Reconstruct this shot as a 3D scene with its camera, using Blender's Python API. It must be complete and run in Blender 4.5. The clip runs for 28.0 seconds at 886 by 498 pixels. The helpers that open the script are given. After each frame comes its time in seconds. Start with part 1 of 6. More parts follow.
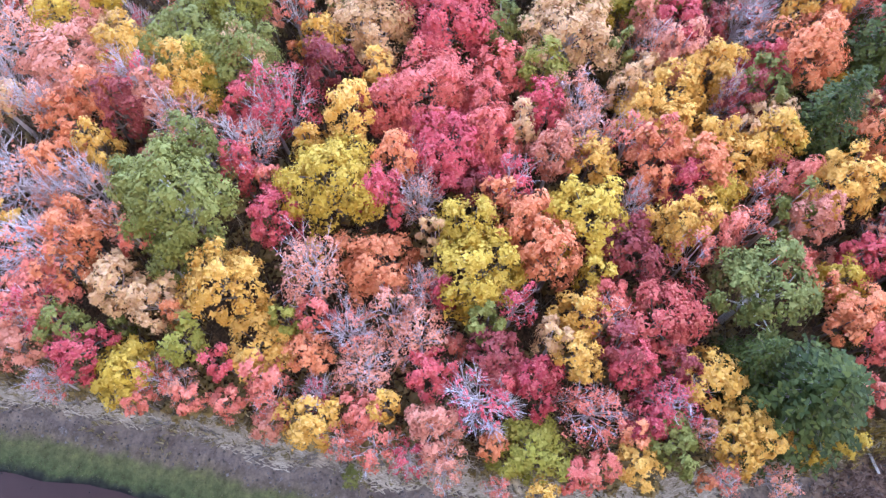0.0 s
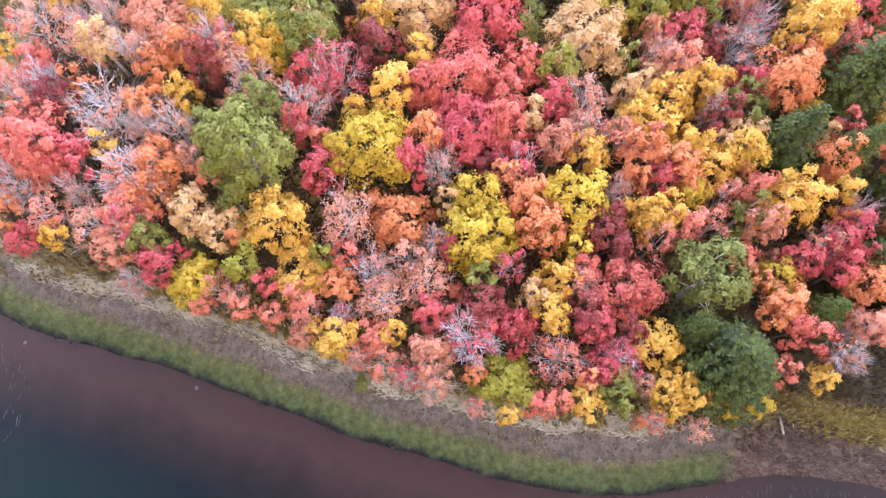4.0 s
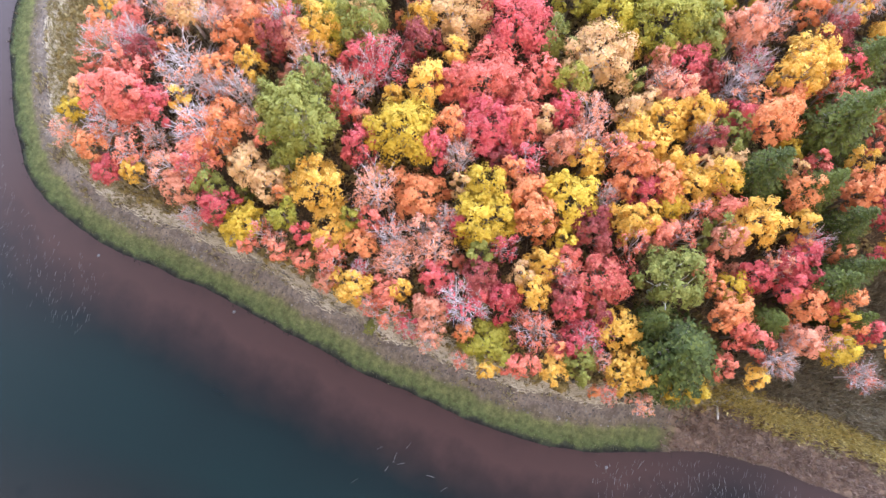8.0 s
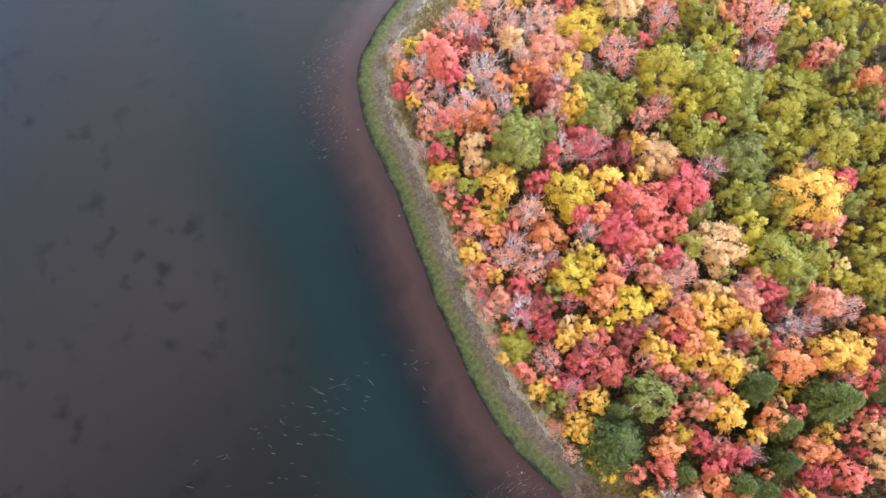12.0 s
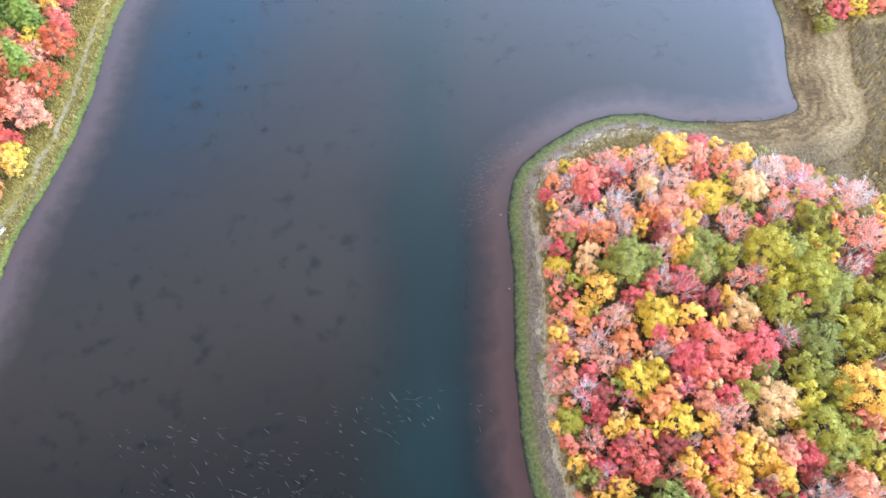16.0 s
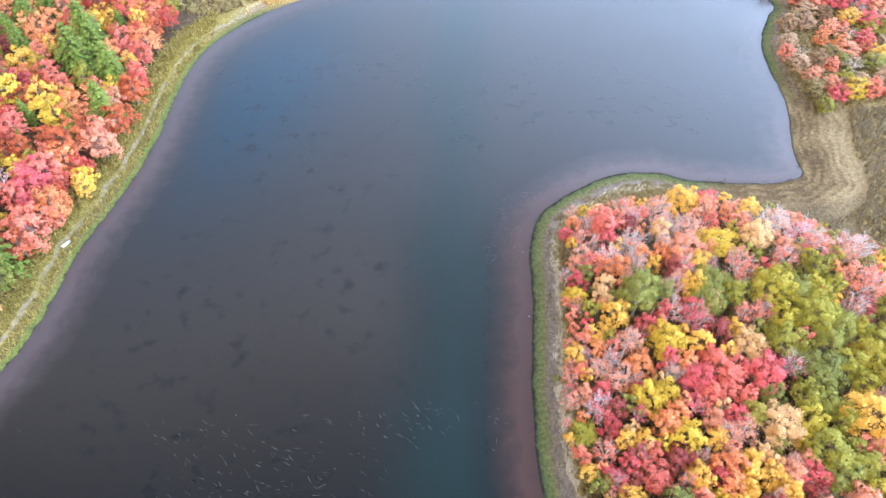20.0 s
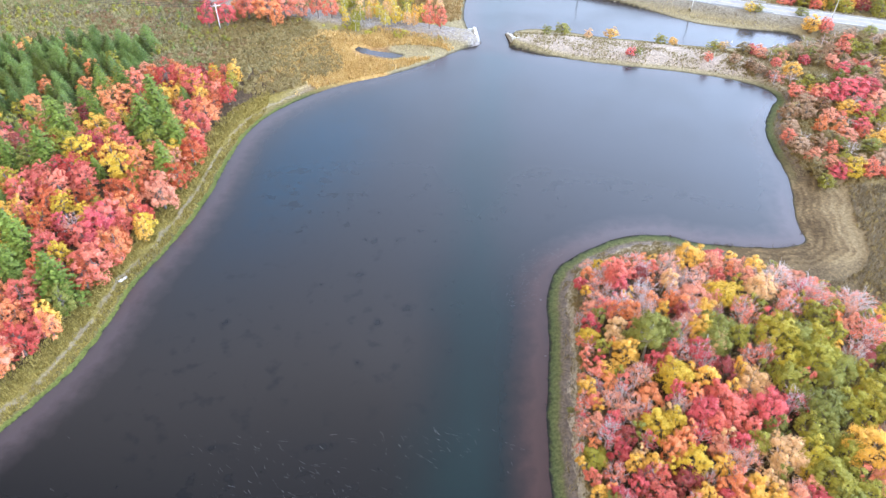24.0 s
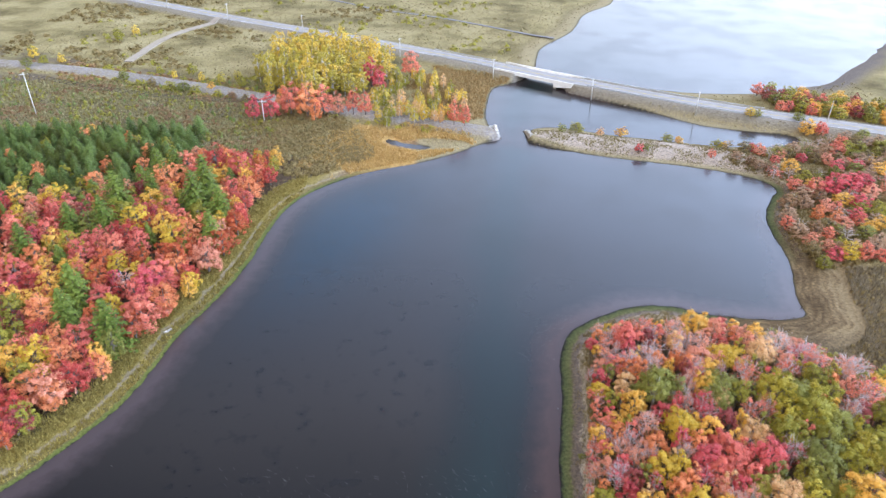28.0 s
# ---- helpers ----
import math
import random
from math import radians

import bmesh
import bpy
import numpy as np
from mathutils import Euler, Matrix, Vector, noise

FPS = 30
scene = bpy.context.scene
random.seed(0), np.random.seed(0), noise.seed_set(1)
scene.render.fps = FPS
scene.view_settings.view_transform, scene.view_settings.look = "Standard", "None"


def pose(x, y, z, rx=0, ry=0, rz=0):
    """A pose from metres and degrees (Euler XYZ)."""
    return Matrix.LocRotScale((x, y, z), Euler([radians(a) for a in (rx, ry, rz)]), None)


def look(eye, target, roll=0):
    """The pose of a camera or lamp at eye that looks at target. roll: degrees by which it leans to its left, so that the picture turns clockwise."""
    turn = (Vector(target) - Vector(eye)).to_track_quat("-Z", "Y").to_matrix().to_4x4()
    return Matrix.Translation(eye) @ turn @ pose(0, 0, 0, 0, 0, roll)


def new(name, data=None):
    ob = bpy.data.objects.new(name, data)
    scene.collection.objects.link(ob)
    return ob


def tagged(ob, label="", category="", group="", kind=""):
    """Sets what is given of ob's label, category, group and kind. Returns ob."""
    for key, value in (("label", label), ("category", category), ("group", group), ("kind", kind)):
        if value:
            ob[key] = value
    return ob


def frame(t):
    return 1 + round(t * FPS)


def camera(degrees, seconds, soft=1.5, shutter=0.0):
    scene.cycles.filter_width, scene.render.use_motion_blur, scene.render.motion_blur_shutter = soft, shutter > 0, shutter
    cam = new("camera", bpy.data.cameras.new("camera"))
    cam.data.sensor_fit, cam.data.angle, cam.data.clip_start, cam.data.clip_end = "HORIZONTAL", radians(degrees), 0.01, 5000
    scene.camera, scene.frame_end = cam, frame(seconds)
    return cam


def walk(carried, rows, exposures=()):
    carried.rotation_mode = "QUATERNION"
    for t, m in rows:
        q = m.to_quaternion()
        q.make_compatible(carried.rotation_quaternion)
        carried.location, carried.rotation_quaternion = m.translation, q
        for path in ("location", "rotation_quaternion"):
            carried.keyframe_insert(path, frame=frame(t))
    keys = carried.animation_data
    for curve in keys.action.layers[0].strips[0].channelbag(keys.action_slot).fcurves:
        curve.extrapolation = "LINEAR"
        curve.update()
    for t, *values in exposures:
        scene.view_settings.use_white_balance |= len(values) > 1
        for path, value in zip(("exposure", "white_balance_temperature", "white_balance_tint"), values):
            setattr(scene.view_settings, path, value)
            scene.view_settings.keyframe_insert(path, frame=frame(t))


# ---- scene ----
# The walk: seconds, place, turn.
EXPOSURES = ((0, 0.40, 5500, 21), (1, 0.49, 6200, 22), (3, 0.53, 6700, 20), (8, 0.64, 7100, 16), (10, 0.56, 7100, 14), (11.8, 0.50, 7400, 12), (13, 0.80, 6700, 9), (18, 0.86, 6700, 8), (21, 0.72, 6800, 9), (24, 0.52, 6900, 11), (28, 0.0, 6900, 13))
PATH = (
    (0, 23.54, 79.78, 45.83, 22.48, 0.12, -87.99),
    (0.5, 23.29, 79.75, 47.04, 21.83, -0.13, -87.00),
    (1, 23.02, 79.78, 48.27, 21.21, -0.35, -86.23),
    (1.5, 22.74, 79.74, 49.57, 20.64, -0.49, -85.37),
    (2, 22.55, 79.58, 50.80, 19.91, -0.52, -84.53),
    (2.5, 22.32, 79.36, 52.06, 19.27, -0.40, -83.68),
    (3, 22.30, 79.13, 53.24, 18.38, -0.32, -82.74),
    (3.5, 22.36, 78.87, 54.45, 17.45, -0.17, -81.84),
    (5.5, 22.27, 77.96, 59.37, 14.13, 0.07, -78.39),
    (6, 22.19, 77.72, 60.47, 13.55, 0.12, -77.47),
    (6.5, 22.16, 77.56, 61.76, 13.13, 0.10, -76.41),
    (7, 22.09, 77.31, 62.97, 12.91, 0.16, -75.32),
    (7.5, 21.95, 76.91, 64.20, 12.76, 0.30, -74.23),
    (8, 21.92, 76.61, 65.33, 12.76, 0.44, -72.90),
    (8.5, 21.88, 76.44, 66.52, 12.79, 0.45, -70.57),
    (9, 21.95, 76.21, 67.78, 12.73, 0.61, -68.20),
    (9.5, 22.04, 76.02, 68.95, 12.65, 0.71, -65.73),
    (10, 21.81, 75.80, 70.45, 12.79, 0.74, -62.91),
    (10.5, 20.66, 74.72, 75.02, 13.15, 0.77, -54.09),
    (11, 18.67, 72.90, 80.13, 13.37, 0.67, -45.51),
    (11.5, 16.26, 70.36, 85.24, 14.38, 0.56, -37.64),
    (12, 13.69, 66.96, 90.28, 17.19, 0.62, -30.14),
    (12.5, 10.96, 62.57, 94.99, 20.59, 0.57, -22.88),
    (13, 8.58, 58.11, 99.11, 23.67, 0.23, -15.78),
    (13.5, 8.13, 56.20, 100.08, 24.85, 0.39, -13.98),
    (15.5, 6.15, 49.99, 100.73, 29.84, 0.13, -8.93),
    (16, 5.75, 48.19, 100.92, 31.01, 0.14, -8.10),
    (16.5, 5.22, 46.39, 100.82, 32.18, 0.07, -7.35),
    (17, 4.69, 44.50, 100.73, 33.31, -0.06, -6.63),
    (17.5, 4.28, 42.45, 100.51, 34.51, -0.10, -6.20),
    (18, 3.97, 40.48, 100.27, 35.64, -0.10, -6.15),
    (18.5, 3.66, 38.36, 100.08, 36.82, -0.08, -5.95),
    (19, 3.25, 36.09, 99.99, 37.99, -0.15, -5.60),
    (19.5, 2.89, 33.95, 100.04, 39.07, -0.19, -5.20),
    (20, 2.54, 31.77, 100.10, 40.16, -0.26, -4.74),
    (20.5, 2.24, 29.71, 100.22, 41.21, -0.27, -4.38),
    (21, 1.89, 27.71, 100.35, 42.23, -0.31, -4.02),
    (21.5, 1.64, 25.80, 100.36, 43.29, -0.31, -3.73),
    (23.5, 1.40, 17.75, 99.42, 48.02, -0.19, -2.35),
    (24, 1.39, 15.76, 99.46, 49.13, -0.11, -2.04),
    (24.5, 1.27, 13.82, 99.45, 50.21, -0.14, -1.70),
    (25, 1.03, 11.89, 99.48, 51.28, -0.20, -1.39),
    (25.5, 0.85, 9.90, 99.41, 52.44, -0.27, -1.05),
    (26, 0.67, 7.95, 99.38, 53.61, -0.33, -0.75),
    (26.5, 0.51, 5.89, 99.45, 54.77, -0.37, -0.43),
    (27, 0.33, 3.98, 99.39, 55.93, -0.39, -0.25),
    (27.5, 0.13, 1.92, 99.35, 57.08, -0.44, -0.10),
    (28, 0.00, 0.00, 99.18, 58.16, -0.44, 0.00),
)
cam = camera(66.40, 28.0, soft=1.4)
walk(cam, [(t, pose(*p)) for t, *p in PATH], EXPOSURES)


# ---------------------------------------------------------------- light
SUN_TILT, SUN_TURN = 42, 235   # degrees above the horizon, and bearing clockwise from +y
world = bpy.data.worlds.new("sky")
scene.world = world
world.use_nodes = True
wn = world.node_tree.nodes
sky = wn.new("ShaderNodeTexSky")
sky.sky_type, sky.sun_disc = "NISHITA", False
sky.sun_elevation, sky.sun_rotation = radians(SUN_TILT), radians(SUN_TURN)
sky.air_density, sky.dust_density, sky.ozone_density = 1.0, 3.0, 1.0
# a thin bright cloud cover over the clear sky
cloud = wn.new("ShaderNodeTexNoise")
cloud.inputs["Scale"].default_value, cloud.inputs["Detail"].default_value = 1.6, 4.0
cramp = wn.new("ShaderNodeValToRGB")
cramp.color_ramp.elements[0].position, cramp.color_ramp.elements[0].color = 0.32, (0.67, 0.67, 0.67, 1)
cramp.color_ramp.elements[1].position, cramp.color_ramp.elements[1].color = 0.66, (0.79, 0.79, 0.79, 1)
veil = wn.new("ShaderNodeMixRGB")
wl = world.node_tree.links
ray, axis = wn.new("ShaderNodeTexCoord"), wn.new("ShaderNodeSeparateXYZ")
wl.new(ray.outputs["Generated"], axis.inputs[0])
height = wn.new("ShaderNodeValToRGB")
for pos, col in ((0.02, (1.06, 1.22, 1.40)), (0.20, (1.06, 1.30, 1.66)), (0.42, (1.30, 1.74, 2.60)), (0.62, (1.06, 1.38, 2.10)), (0.8, (0.72, 0.82, 1.06))):
    k = height.color_ramp.elements.new(pos)
    k.color = (*col, 1)
height.color_ramp.elements.remove(height.color_ramp.elements[0])
height.color_ramp.elements[-1].color = (0.19, 0.205, 0.24, 1)
wl.new(axis.outputs[2], height.inputs[0])
bright = wn.new("ShaderNodeMixRGB")
bright.blend_type, bright.inputs[0].default_value, bright.inputs[2].default_value = "MULTIPLY", 1.0, (17, 17, 17, 1)
wl.new(height.outputs[0], bright.inputs[1])
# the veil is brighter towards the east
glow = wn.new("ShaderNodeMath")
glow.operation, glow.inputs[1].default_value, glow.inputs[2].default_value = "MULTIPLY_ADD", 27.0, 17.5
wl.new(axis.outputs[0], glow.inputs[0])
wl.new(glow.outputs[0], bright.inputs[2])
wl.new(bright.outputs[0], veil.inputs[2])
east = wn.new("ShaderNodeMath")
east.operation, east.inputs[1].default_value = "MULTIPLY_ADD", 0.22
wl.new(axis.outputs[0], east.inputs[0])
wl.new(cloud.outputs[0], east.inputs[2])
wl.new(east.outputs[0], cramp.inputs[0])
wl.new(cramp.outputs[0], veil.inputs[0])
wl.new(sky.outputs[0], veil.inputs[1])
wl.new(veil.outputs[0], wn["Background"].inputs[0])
wn["Background"].inputs[1].default_value = 0.12
sun_data = bpy.data.lights.new("sun", "SUN")
sun_data.energy, sun_data.angle, sun_data.color = 1.5, radians(12), (1.0, 0.95, 0.87)
sun = new("sun", sun_data)
s_az, s_el = radians(SUN_TURN), radians(SUN_TILT)
sun.matrix_world = look((100 * math.sin(s_az) * math.cos(s_el), 100 * math.cos(s_az) * math.cos(s_el), 100 * math.sin(s_el)), (0, 0, 0))


# ---------------------------------------------------------------- materials
def material(name, rough=0.9):
    m = bpy.data.materials.new(name)
    m.use_nodes = True
    b = m.node_tree.nodes["Principled BSDF"]
    b.inputs["Roughness"].default_value = rough
    return m, m.node_tree.nodes, m.node_tree.links, b


def ramp(n, stops, mode="LINEAR"):
    r = n.new("ShaderNodeValToRGB")
    r.color_ramp.interpolation = mode
    e = r.color_ramp.elements
    e[0].position, e[0].color = stops[0][0], (*stops[0][1], 1)
    e[1].position, e[1].color = stops[-1][0], (*stops[-1][1], 1)
    for p, c in stops[1:-1]:
        k = e.new(p)
        k.color = (*c, 1)
    return r


def noise_node(n, l, scale, detail=4.0, rough=0.6, where=None):
    t = n.new("ShaderNodeTexNoise")
    t.inputs["Scale"].default_value, t.inputs["Detail"].default_value, t.inputs["Roughness"].default_value = scale, detail, rough
    if where is not None:
        l.new(where, t.inputs["Vector"])
    return t


def mix(n, l, fac, a, b, mode="MIX"):
    x = n.new("ShaderNodeMixRGB")
    x.blend_type = mode
    for sock, v in ((x.inputs[0], fac), (x.inputs[1], a), (x.inputs[2], b)):
        if isinstance(v, (int, float)):
            sock.default_value = v
        elif isinstance(v, tuple):
            sock.default_value = (*v, 1)
        else:
            l.new(v, sock)
    return x.outputs[0]


def math_node(n, l, op, a, b=0.0, clamp=False):
    x = n.new("ShaderNodeMath")
    x.operation, x.use_clamp = op, clamp
    for sock, v in ((x.inputs[0], a), (x.inputs[1], b)):
        if isinstance(v, (int, float)):
            sock.default_value = v
        else:
            l.new(v, sock)
    return x.outputs[0]


def bump(n, l, b, height, strength=0.5, distance=0.05):
    k = n.new("ShaderNodeBump")
    k.inputs["Strength"].default_value, k.inputs["Distance"].default_value = strength, distance
    l.new(height, k.inputs["Height"])
    l.new(k.outputs[0], b.inputs["Normal"])


def leaf_material(name, low, high, tip, through_light=0.16, spread=0.5):
    """Leaves: low to high from tree to tree and leaf to leaf, some leaves in the tip colour."""
    m, n, l, b = material(name, 0.62)
    low, high, tip = (tuple(c * k for c, k in zip(col, (0.95, 0.80, 0.78))) for col in (low, high, tip))
    info, geo = n.new("ShaderNodeObjectInfo"), n.new("ShaderNodeNewGeometry")
    patch = noise_node(n, l, 0.9, 2.0, 0.5, geo.outputs["Position"])
    t = math_node(n, l, "MULTIPLY_ADD", geo.outputs["Random Per Island"], spread * 0.7)
    t.node.inputs[2].default_value = 0.0
    u = math_node(n, l, "MULTIPLY", info.outputs["Random"], 0.55)
    v = math_node(n, l, "MULTIPLY", patch.outputs[0], 0.65)
    s = math_node(n, l, "ADD", math_node(n, l, "ADD", t, u), v)
    s = math_node(n, l, "SUBTRACT", s, 0.30)
    base = mix(n, l, math_node(n, l, "MULTIPLY", s, 1.15, True), low, high)
    pick = n.new("ShaderNodeMath")
    pick.operation = "FRACT"
    l.new(math_node(n, l, "MULTIPLY", geo.outputs["Random Per Island"], 17.0), pick.inputs[0])
    tips = ramp(n, [(0.62, (0, 0, 0)), (0.95, (1, 1, 1))])
    l.new(pick.outputs[0], tips.inputs[0])
    col = mix(n, l, math_node(n, l, "MULTIPLY", tips.outputs[0], 0.45), base, tip)
    l.new(col, b.inputs["Base Color"])
    b.inputs["Specular IOR Level"].default_value = 0.25
    tr = n.new("ShaderNodeBsdfTranslucent")
    l.new(col, tr.inputs[0])
    ms = n.new("ShaderNodeMixShader")
    ms.inputs[0].default_value = through_light
    l.new(b.outputs[0], ms.inputs[1])
    l.new(tr.outputs[0], ms.inputs[2])
    l.new(ms.outputs[0], n["Material Output"].inputs[0])
    return m


def bark_material(name, dark, light, scale=6.0):
    m, n, l, b = material(name, 0.88)
    geo = n.new("ShaderNodeNewGeometry")
    t = noise_node(n, l, scale, 5.0, 0.7, geo.outputs["Position"])
    r = ramp(n, [(0.3, dark), (0.68, light)])
    l.new(t.outputs[0], r.inputs[0])
    l.new(r.outputs[0], b.inputs["Base Color"])
    bump(n, l, b, t.outputs[0], 0.6, 0.03)
    return m


def plain_material(name, dark, light, scale=3.0, rough=0.85, relief=0.4, metal=0.0):
    """A mottled surface with grain at two scales."""
    m, n, l, b = material(name, rough)
    geo = n.new("ShaderNodeNewGeometry")
    big = noise_node(n, l, scale, 3.0, 0.6, geo.outputs["Position"])
    small = noise_node(n, l, scale * 14, 4.0, 0.7, geo.outputs["Position"])
    k = math_node(n, l, "ADD", math_node(n, l, "MULTIPLY", big.outputs[0], 0.6), math_node(n, l, "MULTIPLY", small.outputs[0], 0.4))
    r = ramp(n, [(0.36, dark), (0.64, light)])
    l.new(k, r.inputs[0])
    info = n.new("ShaderNodeObjectInfo")
    col = mix(n, l, math_node(n, l, "MULTIPLY", info.outputs["Random"], 0.25), r.outputs[0], dark)
    l.new(col, b.inputs["Base Color"])
    b.inputs["Metallic"].default_value = metal
    bump(n, l, b, small.outputs[0], relief, 0.03)
    return m


def island_material(name, a, b_col, c, rough=0.9):
    """Many small pieces in one mesh, each with its own tone."""
    m, n, l, b = material(name, rough)
    geo = n.new("ShaderNodeNewGeometry")
    r = ramp(n, [(0.0, a), (0.5, b_col), (1.0, c)])
    big = noise_node(n, l, 0.35, 3.0, 0.6, geo.outputs["Position"])
    l.new(math_node(n, l, "ADD", math_node(n, l, "MULTIPLY", geo.outputs["Random Per Island"], 0.7), math_node(n, l, "MULTIPLY_ADD", big.outputs[0], 0.9)), r.inputs[0])
    r.inputs[0].links[0].from_node.inputs[1].links[0].from_node.inputs[2].default_value = -0.3
    l.new(r.outputs[0], b.inputs["Base Color"])
    b.inputs["Specular IOR Level"].default_value = 0.2
    return m


LEAF = {
    "crimson": leaf_material("crimson_leaves", (0.38, 0.045, 0.065), (0.80, 0.18, 0.18), (0.86, 0.36, 0.29)),
    "scarlet": leaf_material("scarlet_leaves", (0.48, 0.095, 0.08), (0.86, 0.275, 0.205), (0.90, 0.44, 0.30)),
    "coral": leaf_material("coral_leaves", (0.56, 0.15, 0.105), (0.88, 0.335, 0.22), (0.90, 0.51, 0.31)),
    "magenta": leaf_material("magenta_leaves", (0.40, 0.05, 0.075), (0.80, 0.17, 0.19), (0.84, 0.38, 0.33)),
    "maroon": leaf_material("maroon_leaves", (0.16, 0.03, 0.04), (0.40, 0.10, 0.09), (0.50, 0.22, 0.15)),
    "orange": leaf_material("orange_leaves", (0.60, 0.20, 0.08), (0.90, 0.415, 0.18), (0.90, 0.55, 0.27)),
    "salmon": leaf_material("salmon_leaves", (0.56, 0.24, 0.15), (0.84, 0.42, 0.27), (0.88, 0.58, 0.38)),
    "cream": leaf_material("cream_leaves", (0.58, 0.38, 0.16), (0.86, 0.66, 0.36), (0.80, 0.62, 0.18)),
    "gold": leaf_material("gold_leaves", (0.60, 0.375, 0.045), (0.89, 0.625, 0.13), (0.90, 0.73, 0.26)),
    "yellow": leaf_material("yellow_leaves", (0.46, 0.36, 0.03), (0.76, 0.61, 0.08), (0.82, 0.70, 0.18)),
    "olive": leaf_material("olive_leaves", (0.15, 0.17, 0.026), (0.40, 0.43, 0.062), (0.56, 0.545, 0.13)),
    "green": leaf_material("green_leaves", (0.12, 0.16, 0.035), (0.29, 0.34, 0.075), (0.40, 0.43, 0.13)),
    "needles": leaf_material("pine_needles", (0.026, 0.050, 0.008), (0.105, 0.15, 0.022), (0.19, 0.24, 0.048), 0.12),
    "spruce": leaf_material("spruce_needles", (0.055, 0.115, 0.03), (0.18, 0.31, 0.075), (0.32, 0.44, 0.13), 0.15),
    "birch": leaf_material("birch_leaves", (0.52, 0.42, 0.045), (0.90, 0.76, 0.13), (0.94, 0.84, 0.30)),
    "birch_green": leaf_material("green_birch_leaves", (0.36, 0.35, 0.045), (0.66, 0.63, 0.12), (0.80, 0.74, 0.24)),
    "pine_green": leaf_material("green_needles", (0.06, 0.12, 0.018), (0.19, 0.30, 0.05), (0.32, 0.42, 0.09), 0.12),
    "scrub": leaf_material("scrub_leaves", (0.28, 0.20, 0.115), (0.52, 0.39, 0.24), (0.64, 0.52, 0.37)),
    "lime": leaf_material("lime_leaves", (0.27, 0.265, 0.03), (0.54, 0.52, 0.065), (0.64, 0.59, 0.13)),
    "russet": leaf_material("russet_leaves", (0.17, 0.105, 0.05), (0.37, 0.25, 0.125), (0.50, 0.35, 0.19)),
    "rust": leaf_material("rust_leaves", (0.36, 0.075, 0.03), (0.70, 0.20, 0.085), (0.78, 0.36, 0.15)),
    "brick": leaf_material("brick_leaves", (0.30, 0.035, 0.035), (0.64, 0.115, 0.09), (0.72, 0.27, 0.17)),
    "heath": leaf_material("heath_leaves", (0.13, 0.11, 0.045), (0.30, 0.265, 0.10), (0.40, 0.35, 0.16)),
}
BARK = bark_material("brown_grey_bark", (0.10, 0.08, 0.065), (0.26, 0.22, 0.19))
PALE_BARK = bark_material("pale_grey_bark", (0.39, 0.33, 0.32), (0.66, 0.59, 0.575))
BIRCH_BARK = bark_material("white_birch_bark", (0.30, 0.27, 0.22), (0.75, 0.72, 0.64))


# ---------------------------------------------------------------- mesh helpers
def mesh_of(name, verts, faces, smooth=False):
    me = bpy.data.meshes.new(name)
    me.from_pydata(np.asarray(verts, float).reshape(-1, 3).tolist(), [], faces if isinstance(faces, list) else np.asarray(faces).tolist())
    if smooth:
        me.shade_smooth()
    return me


def put(name, me, mat, parent=None, label=""):
    """Link a mesh as one object under a thing or part; the material sits on the object."""
    ob = new(name, me)
    if not me.materials:
        me.materials.append(None)
    ob.material_slots[0].link = "OBJECT"
    ob.material_slots[0].material = mat
    if parent is not None:
        ob.parent = parent
    if label:
        tagged(ob, label)
    return ob


def part(name, bm, mat, parent=None, label=""):
    me = bpy.data.meshes.new(name)
    bm.to_mesh(me)
    bm.free()
    return put(name, me, mat, parent, label)


def box(bm, x0, y0, z0, x1, y1, z1, bev=0.0):
    made = bmesh.ops.create_cube(bm, size=1.0)["verts"]
    bmesh.ops.scale(bm, vec=(x1 - x0, y1 - y0, z1 - z0), verts=made)
    bmesh.ops.translate(bm, vec=((x0 + x1) / 2, (y0 + y1) / 2, (z0 + z1) / 2), verts=made)
    if bev:
        edges = list({e for v in made for e in v.link_edges})
        bmesh.ops.bevel(bm, geom=edges, offset=bev, segments=1, affect="EDGES")
    return bm


def tubes(paths, sides=5):
    """Tapered tubes along paths of (point, radius) rows, as verts and faces."""
    verts, faces = [], []
    for path in paths:
        pts = np.array([p for p, _ in path], float)
        rad = [r for _, r in path]
        base = len(verts)
        for i, p in enumerate(pts):
            d = pts[min(i + 1, len(pts) - 1)] - pts[max(i - 1, 0)]
            d = d / (np.linalg.norm(d) + 1e-9)
            a = np.cross(d, (0.31, 0.95, 0.05) if abs(d[2]) > 0.8 else (0, 0, 1.0))
            a = a / (np.linalg.norm(a) + 1e-9)
            c = np.cross(d, a)
            for k in range(sides):
                w = 2 * math.pi * k / sides
                verts.append(p + rad[i] * (math.cos(w) * a + math.sin(w) * c))
        for i in range(len(pts) - 1):
            for k in range(sides):
                q = base + i * sides
                faces.append((q + k, q + (k + 1) % sides, q + sides + (k + 1) % sides, q + sides + k))
        if sides > 3:
            faces.append(tuple(base + (len(pts) - 1) * sides + k for k in range(sides)))
            faces.append(tuple(base + k for k in reversed(range(sides))))
    return verts, faces


